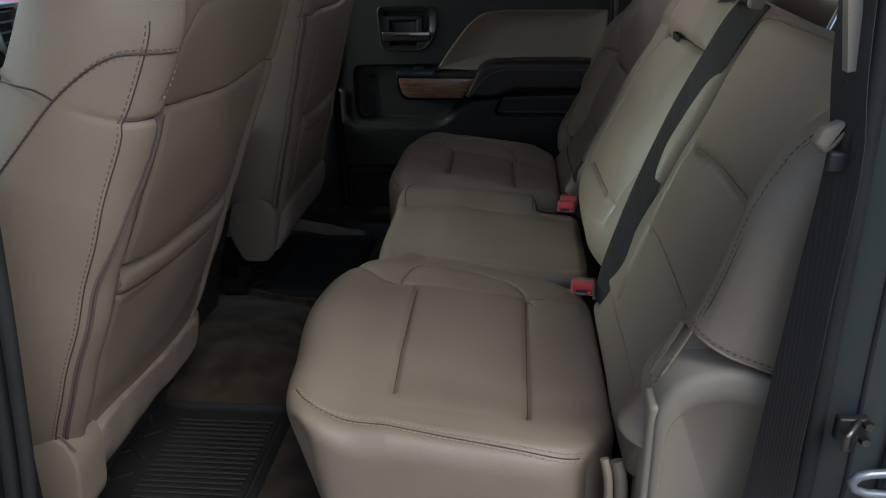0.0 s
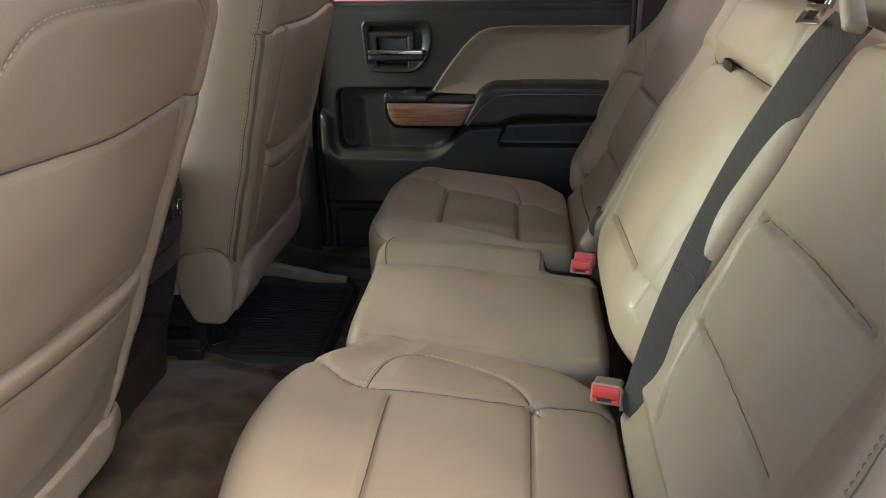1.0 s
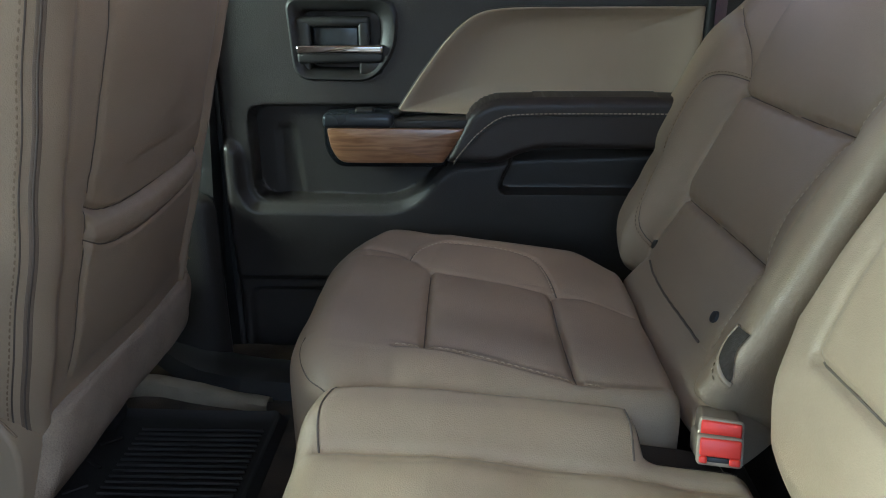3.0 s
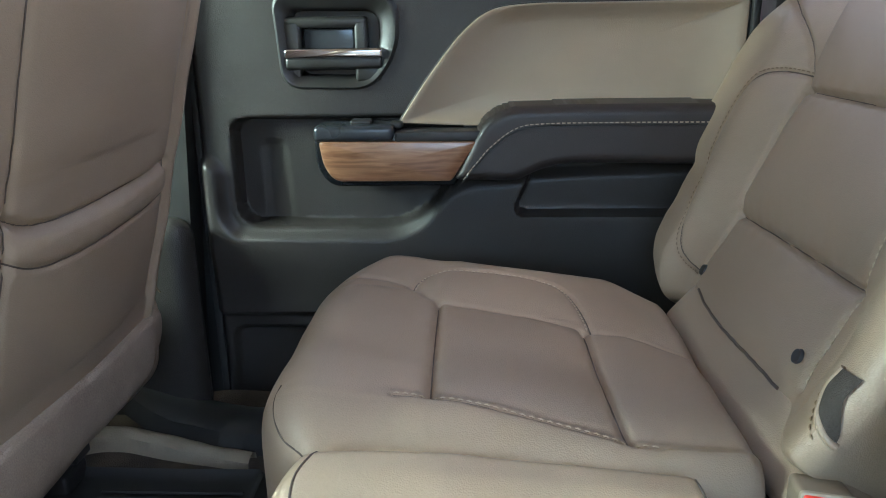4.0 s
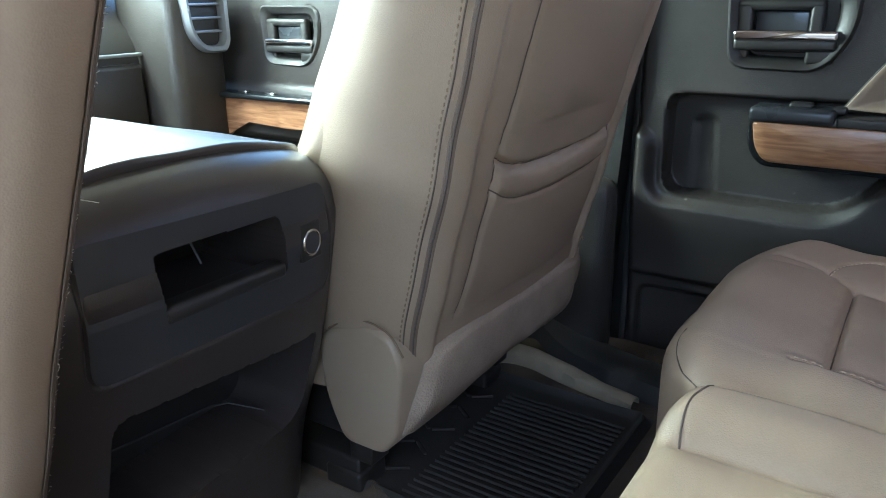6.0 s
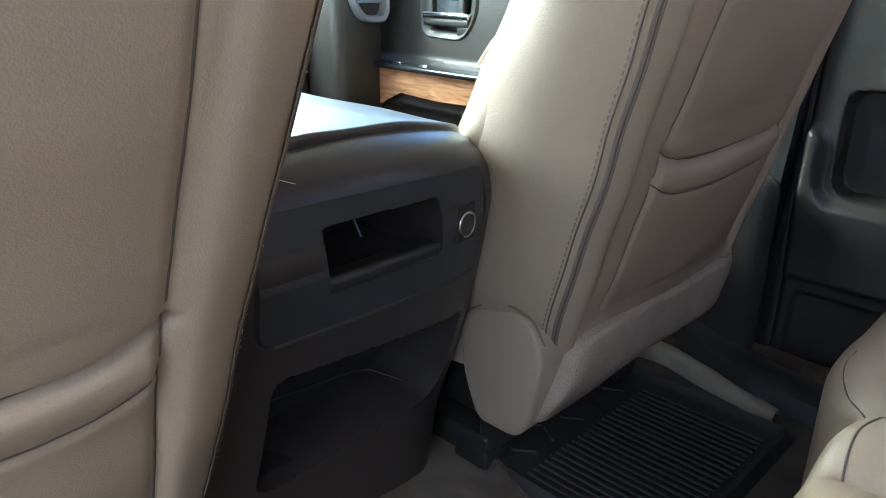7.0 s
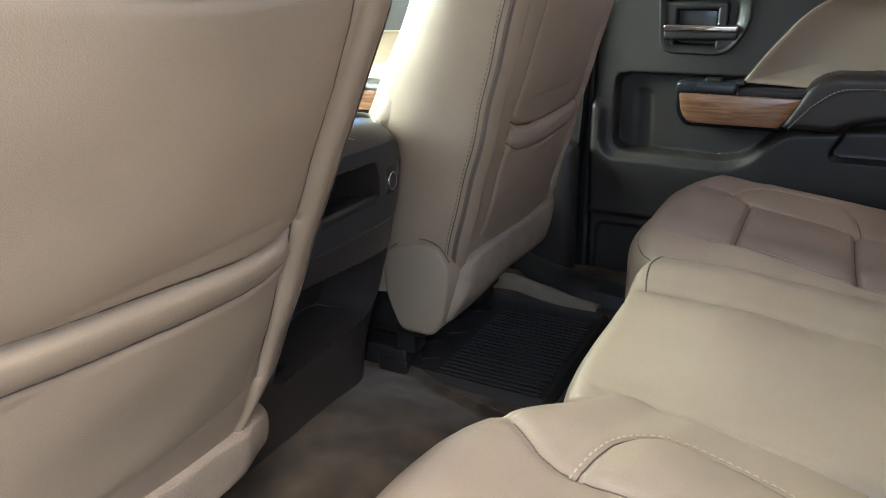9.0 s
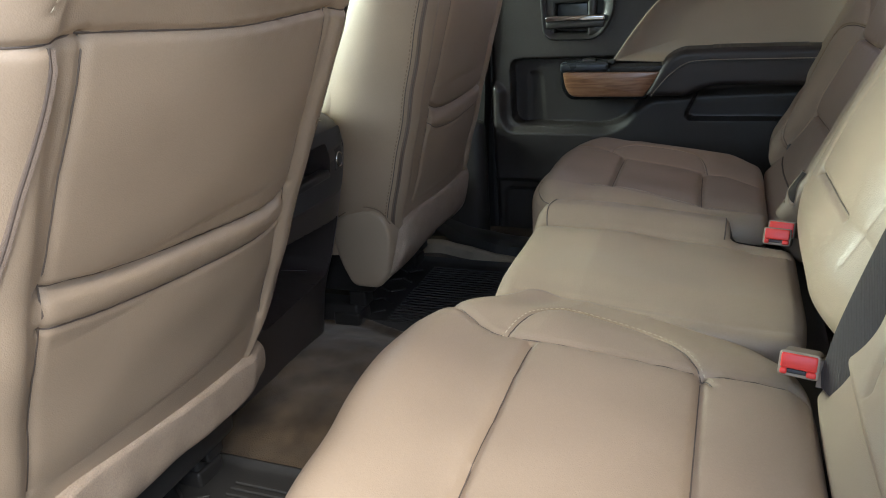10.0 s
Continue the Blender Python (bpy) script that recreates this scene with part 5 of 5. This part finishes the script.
    # felt flap at the foot of the backrest
    drop = 0.062 if s > 0 else 0.014
    flap = Pad(m, (-W + 0.045 if s > 0 else -W + 0.03, W + (0.03 if s > 0 else 0.035)), (-0.158, -0.01 if s > 0 else -0.018),
               lambda A, B: 0.016 + 0.014 * np.sin(math.pi * np.clip((B + 0.158) / 0.15, 0, 1)) - 0.02 * step(np.abs(A), 0.18, 0.26) + 0.0008 * np.sin(A * 33 + 20 * B) + 0.0006 * np.sin(A * 71 - 30 * B),
               r=(0.01, 0.024, 0.024, 0.006), wall=(0.012, 0.03, 0.014, 0.01), corner=0.012, fine=0.004,
               warp=lambda A, B: (A - 0.035 * step(-B, 0.03, 0.15) * step(-A, 0.08, 0.19), B - drop * np.clip((A + 0.215) / 0.47, 0, 1) * step(-B, 0.17, 0.03) + 0.02 * step(-B, 0.08, 0.15) * step(A, -0.18, -0.02)))
    link("felt_flap", flap.mesh("felt_flap"), FELT, t, "fuzzy tan felt flap")
    # recliner covers at both lower sides
    for e in (-s,) if s > 0 else (-1, 1):
        y0 = yc + e * (W + 0.009)
        o = rounded([(-0.332, 0.335), (-0.29, 0.36), (-0.255, 0.366), (-0.219, 0.356), (-0.203, 0.318), (-0.216, 0.225), (-0.238, 0.194), (-0.3, 0.194), (-0.328, 0.255)], [0.02, 0.02, 0.02, 0.03, 0.03, 0.03, 0.015, 0.015, 0.03])
        loft("recliner_cover", o, [(1.0, -0.06), (1.0, 0.002), (0.97, 0.006), (0.9, 0.008), (0.0, 0.009)], lambda x, z, h, e=e, y0=y0: (x - 0.012, y0 + e * h, z), LEATHER_SMOOTH, t, "tan recliner cover at the foot of the backrest", centre=(-0.262, 0.29))
        tube("cover_piping", [(x, y0 + e * 0.0075, z + 0.003) for x, z in catmull([(-0.325, 0.345), (-0.296, 0.362), (-0.267, 0.368), (-0.233, 0.36), (-0.213, 0.335)], 8)], 0.0013, THREAD_DARK, t)
    # cushion, its shield, and the frame underneath
    base = Pad(Matrix.Translation((0, yc, 0)), (-0.78, -0.28), (-0.25, 0.25), lambda A, B: 0.37 + 0.03 * step(np.abs(B), 0.15, 0.22), r=(0.05, 0.03, 0.04, 0.04), wall=(0.08, 0.05, 0.1, 0.1), corner=0.03, fine=0.012)
    link("seat_cushion", base.mesh("seat_cushion"), LEATHER, t)
    part("side_shield", bevel_box(-0.75, -0.34, yc - s * 0.275 - 0.018, yc - s * 0.275 + 0.018, 0.2, 0.34, 0.015), TAN_PLASTIC, t)
    part("seat_frame", bevel_box(-0.72, -0.29, yc - 0.2, yc + 0.2, 0.15, 0.28, 0.02), BLACK, t, "black seat frame and motor housing")
    for e in (-1, 1):
        rail = part("rail", bevel_box(-0.75, -0.34, yc + e * 0.17 - 0.025, yc + e * 0.17 + 0.025, 0.075, 0.12, 0.006), BLACK, t)
        part("rail_foot", bevel_box(-0.4, -0.335, yc + e * 0.17 - 0.03, yc + e * 0.17 + 0.03, 0.066, 0.1, 0.006), BLACK, rail)
        for x in (-0.68, -0.36):
            part("bracket", bevel_box(x, x + 0.04, yc + e * 0.17 - 0.02, yc + e * 0.17 + 0.02, 0.115, 0.16, 0.004), BLACK, rail)
    head = Pad(m @ pose(0, 0.02, -0.06), (-0.13, 0.13), (up(0.99), up(1.17)), lambda A, B: 0.0 * A, r=(0.04,) * 4, wall=(0.05,) * 4, corner=0.03, fine=0.01)
    hr = link("headrest", head.mesh("headrest"), LEATHER, t)
    for dy in (-0.07, 0.07):
        tube("post", [m @ Vector((dy, up(0.92), -0.1)), m @ Vector((dy, up(1.03), -0.1))], 0.007, BLACK, hr)
    return t


driver_seat = front_seat(-0.428, 1, 0.42, -0.222, 0.582, 0.547, 0.19, "tan leather driver seat with a map pocket behind")
front_seat(0.478, -1, 0.27, -0.208, 0.53, 0.536, 0.15, "tan leather passenger seat with a map pocket behind")
# frayed pale threads along the inner edge of the driver seat's cover
FRAY = material("pale_thread", (0.6, 0.57, 0.52), 0.9, vary=0.1)


def frayed_edge(seat):
    m = seat_frame_m(-0.428, 0.42, -0.222)
    rnd = random.Random(5)
    verts, faces = [], []
    for k in range(150):
        b = 0.02 + 0.5 * k / 150
        wide = 0.235 * (1 + 0.06 * float(step(np.float64(b), 0.1, 0.5)))
        p = m @ Vector((wide + 0.0168, b, -0.012 + rnd.uniform(-0.002, 0.002)))
        d = m.to_3x3() @ Vector((rnd.uniform(0.2, 1), rnd.uniform(-1, 1.2), rnd.uniform(-0.6, 0.6)))
        long = 0.009 if rnd.random() < 0.02 else rnd.uniform(0.001, 0.003)
        q = p + d.normalized() * long
        w = Vector((0.0004, 0, 0.0003))
        i = len(verts)
        verts += [p - w, p + w, q + w * 0.6, q - w * 0.6, (p + q) / 2 + Vector((0, 0.0005, 0))]
        faces += [(i, i + 1, i + 4), (i + 1, i + 2, i + 4), (i + 2, i + 3, i + 4), (i + 3, i, i + 4)]
    me = bpy.data.meshes.new("frayed_threads")
    me.from_pydata([tuple(v) for v in verts], [], faces)
    link("frayed_threads", me, FRAY, seat, "frayed pale threads along the cover's edge")


frayed_edge(driver_seat)
# small metal release tab in the driver seat's side seam
part("side_tab", bevel_box(-0.012, 0.012, -0.005, 0.005, -0.0045, 0.0045, 0.002, m=Matrix.Translation((-0.137, -0.69, 0.779)) @ Euler((0, radians(-55), 0)).to_matrix().to_4x4()), STEEL, driver_seat, "grey metal tab in the side seam")


LID = material("glossy_cocoa_vinyl", (0.045, 0.037, 0.034), 0.33, vary=0.02, bump=0.04, bump_scale=700, kind="cells", rough_vary=0.02)


# ---- centre console ----
def console():
    t = thing("centre_console", "dark cocoa centre console with cubby, outlet and open bin", "console")
    yc, hw = 0.024, 0.222

    # side section from the foot of the rear face, up and over the lid
    sec = catmull([(-0.365, 0.09), (-0.345, 0.2), (-0.315, 0.29), (-0.285, 0.4), (-0.266, 0.49), (-0.2665, 0.52), (-0.273, 0.553), (-0.29, 0.577), (-0.318, 0.589), (-0.36, 0.592), (-0.42, 0.592)], 10)

    # rear face with its two openings
    S = sec
    up_open = rounded([(-0.036, 0.531), (0.108, 0.53), (0.118, 0.465), (-0.026, 0.465)], 0.01)
    low_open = rounded([(-0.08, 0.388), (0.186, 0.366), (0.178, 0.268), (0.16, 0.25), (-0.06, 0.234), (-0.085, 0.244)], [0.02, 0.008, 0.03, 0.02, 0.02, 0.012])
    fine_y = np.linspace(yc - hw, yc + hw, 340)
    fine_k = np.linspace(0, len(S) - 1, 400)
    Y, K = np.meshgrid(fine_y, fine_k, indexing="ij")
    sx = np.interp(fine_k, np.arange(len(S)), S[:, 0])
    sz = np.interp(fine_k, np.arange(len(S)), S[:, 1])
    Z = np.broadcast_to(sz, Y.shape) + 0.0
    edge = np.clip(np.abs(Y - yc) / hw, 0, 1)
    X = np.broadcast_to(sx, Y.shape) - 0.055 * edge ** 5
    Z = Z - 0.036 * edge ** 2.5 * step(Z, 0.5, 0.585)
    rear = np.where(K < 55, 1.0, 0.0)
    # rows and columns of the shell drawn to the edges of both openings
    for line in (up_open, low_open):
        sd = signed(Y, Z, line)
        gy = np.gradient(sd, axis=0) / np.gradient(Y, axis=0)
        gz = np.gradient(sd, axis=1) / np.maximum(np.gradient(Z, axis=1), 1e-5)
        near = (np.abs(sd) < 0.001) & (rear > 0)
        Y, Z = np.where(near, Y - sd * np.clip(gy, -1, 1), Y), np.where(near, Z - sd * np.clip(gz, -1, 1), Z)
    d_up, d_low = signed(Y, Z, up_open), signed(Y, Z, low_open)
    fence = rounded([(-0.1, 0.556), (0.18, 0.549), (0.199, 0.436), (0.188, 0.424), (-0.098, 0.43)], [0.012, 0.02, 0.015, 0.015, 0.02])
    X = X - rear * (0.13 * step(d_up, 0.0, 0.004) + 0.15 * step(d_low, 0.0, 0.005))
    X = X - rear * 0.003 * np.exp(-(signed(Y, Z, fence) / 0.002) ** 2)
    link("console_shell", grid_mesh("console_shell", np.stack([X, Y, Z], -1), True), LID, t, "dark cocoa moulded plastic shell")
    # flat trim plate round the cubby, with its hole
    py, pz = np.meshgrid(np.linspace(-0.155, 0.2, 320), np.linspace(0.4, 0.555, 140), indexing="ij")
    rise = np.argsort(S[:40, 1])
    for line, sign in ((fence, 1), (up_open, -1)):
        sd = signed(py, pz, line) - sign * 0.001
        gy, gz = np.gradient(sd, py[1, 0] - py[0, 0], pz[0, 1] - pz[0, 0])
        edge_on = np.abs(sd) < 0.0009
        py, pz = np.where(edge_on, py - sd * gy, py), np.where(edge_on, pz - sd * gz, pz)
    px = np.interp(pz, S[:40, 1][rise], S[:40, 0][rise]) - 0.055 * np.clip(np.abs(py - yc) / hw, 0, 1) ** 5 + 0.0012
    keep = (signed(py, pz, fence) > 0.0009) & (signed(py, pz, up_open) < 0.0011)
    me = grid_mesh("rim_plate", np.stack([px, py, pz], -1), True)
    bm = bmesh.new()
    bm.from_mesh(me)
    bm.verts.ensure_lookup_table()
    flat = keep.reshape(-1)
    bmesh.ops.delete(bm, geom=[v for v, k in zip(bm.verts[:], flat) if not k], context="VERTS")
    part("rim_plate", bm, DARK_GREY, t, "flat dark grey plate round the cubby")
    part("cubby_shelf", bevel_box(-0.4, -0.276, -0.03, 0.116, 0.458, 0.466, 0.003), BLACK, t)
    part("cubby_lip", bevel_box(-0.292, -0.268, -0.03, 0.116, 0.462, 0.479, 0.006), BLACK, t)
    part("cubby_back", bevel_box(-0.402, -0.392, -0.08, 0.12, 0.46, 0.535, 0.002), BLACK, t)
    tube("cubby_cable", [(-0.35, 0.06, 0.53), (-0.345, 0.062, 0.5), (-0.33, 0.06, 0.482)], 0.0012, SILVER, t)
    part("bin_floor", bevel_box(-0.46, -0.356, -0.085, 0.18, 0.222, 0.238, 0.004), RUBBER, t)
    part("bin_back", bevel_box(-0.442, -0.436, -0.095, 0.195, 0.215, 0.4, 0.002), BLACK, t)
    tube("bin_edge", [(-0.43, -0.08, 0.276), (-0.425, 0.12, 0.262), (-0.418, 0.14, 0.259), (-0.375, 0.158, 0.254)], 0.0012, DARK_GREY, t)
    # outlet
    out_m = Matrix.Translation((-0.2705, 0.15, 0.489)) @ Euler((0, radians(90), radians(6))).to_matrix().to_4x4()
    outlet = part("outlet_plate", bevel_box(-0.022, 0.019, -0.016, 0.016, -0.004, 0.003, 0.002, m=out_m), BLACK, t)
    ring = [out_m @ Vector((0.0128 * math.cos(k), 0.0128 * math.sin(k), 0.0035)) for k in np.linspace(0, 2 * math.pi, 40, endpoint=False)]
    tube("outlet_ring", ring, 0.0016, CHROME, outlet, "chrome outlet ring", closed=True)
    bm = bmesh.new()
    bmesh.ops.create_cone(bm, cap_ends=True, segments=36, radius1=0.0125, radius2=0.0118, depth=0.002, matrix=out_m @ Matrix.Translation((0, 0, 0.0036)))
    part("outlet_cap", bm, DARK_GREY, outlet, "dark grey outlet cap")
    # flanks and lid
    for e in (-1, 1):
        o = [(x, z) for x, z in sec[::4]] + [(-1.15, 0.575), (-1.2, 0.1)]
        part("side_panel", extruded([(x - 0.056, min(z, 0.55) - (0.003 if z > 0.3 else 0)) for x, z in o], lambda x, z, h, e=e: (x, yc + e * (hw - 0.014 + h), z), 0.0, 0.014, 0.004), COCOA, t)
    lid = Pad(Matrix.Translation((0, yc, 0)), (-0.95, -0.318), (-hw + 0.012, hw - 0.012), lambda A, B: 0.5975 - 0.036 * (np.abs(B) / hw) ** 2.5, r=(0.03, 0.005, 0.02, 0.02), wall=(0.02, 0.006, 0.02, 0.02), corner=0.0, fine=0.006,
              warp=lambda A, B: (A - 0.055 * np.clip(np.abs(B) / hw, 0, 1) ** 5 * step(A, -0.7, -0.31), B),
              seams=[(catmull([(-0.93, -0.12), (-0.4, -0.12)]), 0.002, 0.005, 0), (catmull([(-0.93, 0.12), (-0.4, 0.12)]), 0.002, 0.005, 0)])
    link("lid", lid.mesh("lid"), LID, t, "padded dark vinyl armrest lid")
    return t


console()


# ---- floor mats ----
def floor_mat(y0, y1, x0, x1, label, inner):
    t = thing("floor_mat", label, "floor mat", group="floor mats")
    z = FLOOR + 0.009
    X, Y = np.meshgrid(np.linspace(x0, x1, 70), np.linspace(y0, y1, 60), indexing="ij")
    o = rounded([(x0 + 0.004, y0 + 0.004), (x1 - 0.004, y0 + 0.004), (x1 - 0.004, y1 - 0.004), (x0 + 0.004, y1 - 0.004)], 0.03)
    d = signed(X, Y, o)
    Z = z + 0.012 * np.exp(-((d - 0.008) / 0.006) ** 2) + 0.002 * np.sin(X * 9) - 0.006 * step(d, 0.002, -0.004)
    link("mat_tray", grid_mesh("mat_tray", np.stack([X, Y, Z], -1)), RUBBER, t, "black rubber tray with a raised rim")
    n = int((y1 - y0 - 0.07) / 0.0135)
    xs = x0 + (0.11 if inner else 0.1), x1 - 0.03
    bm0 = bevel_box(xs[0], xs[1], -0.0034, 0.0034, 0.0, 0.0045, 0.0018, 1)
    me = bpy.data.meshes.new("rib")
    bm0.to_mesh(me)
    bm0.free()
    me.materials.append(RUBBER)
    for k in range(n):
        ob = new("rib", me)
        ob.location = (0, y0 + 0.035 + 0.0135 * k, z - 0.001)
        ob.parent = t
    # embossed chevrons at the front of the tray
    for k in range(5):
        for j in range(2):
            part("tread", bevel_box(-0.018, 0.018, -0.003, 0.003, 0, 0.004, 0.001, 1, m=Matrix.Translation((x0 + 0.04 + 0.035 * j, y0 + 0.07 + 0.06 * k, z)) @ Matrix.Rotation(radians(35 if (k + j) % 2 else -35), 4, "Z")), RUBBER, t)
    return t


floor_mat(-0.62, -0.2, -0.4, -0.07, "black ribbed rubber mat on the driver-side floor", True)
floor_mat(0.28, 0.685, -0.4, -0.055, "black ribbed rubber mat on the passenger-side floor", True)


# ---- carpet edges and sill on the passenger side ----
def bent_strip(name, path, width, mat, label, category, lift=0.02):
    c = catmull(path, 12)
    d = np.gradient(c, axis=0)
    d /= np.linalg.norm(d, axis=1)[:, None]
    rows = []
    for k, h in ((-1, -0.02), (-0.8, 0.6 * lift), (-0.3, lift), (0.3, lift), (0.8, 0.6 * lift), (1, -0.02)):
        rows.append([(p[0] - q[1] * width * k, p[1] + q[0] * width * k, p[2] + h + 0.003 * noise.noise((p[0] * 30, p[1] * 30, k * 3))) for p, q in zip(c, d)])
    return tagged(link(name, grid_mesh(name, np.array(rows)), mat), label, category, kind="structure")


bent_strip("carpet_edge", [(-0.385, 0.738, 0.085), (-0.33, 0.752, 0.086), (-0.25, 0.742, 0.08), (-0.17, 0.722, 0.072), (-0.1, 0.715, 0.066)], 0.019, CARPET_TAN, "turned-up tan carpet edge beside the mat", "carpet edge", 0.014)
bent_strip("sill_passenger", [(-0.42, 0.86, 0.2), (-0.3, 0.82, 0.125), (-0.2, 0.79, 0.095), (-0.05, 0.78, 0.085), (0.2, 0.78, 0.083), (0.6, 0.78, 0.083)], 0.05, BLACK, "black plastic door sill plate", "sill", 0.02)
structure("kick_panel", bevel_box(-0.44, -0.2, 0.81, 0.87, 0.07, 0.42, 0.03), COCOA, "dark plastic lower pillar cover", "pillar trim")
structure("bench_base", bevel_box(0.2, 0.55, -0.62, 0.7, 0.06, 0.3, 0.02), COCOA, "dark plastic storage box under the bench", "seat base")
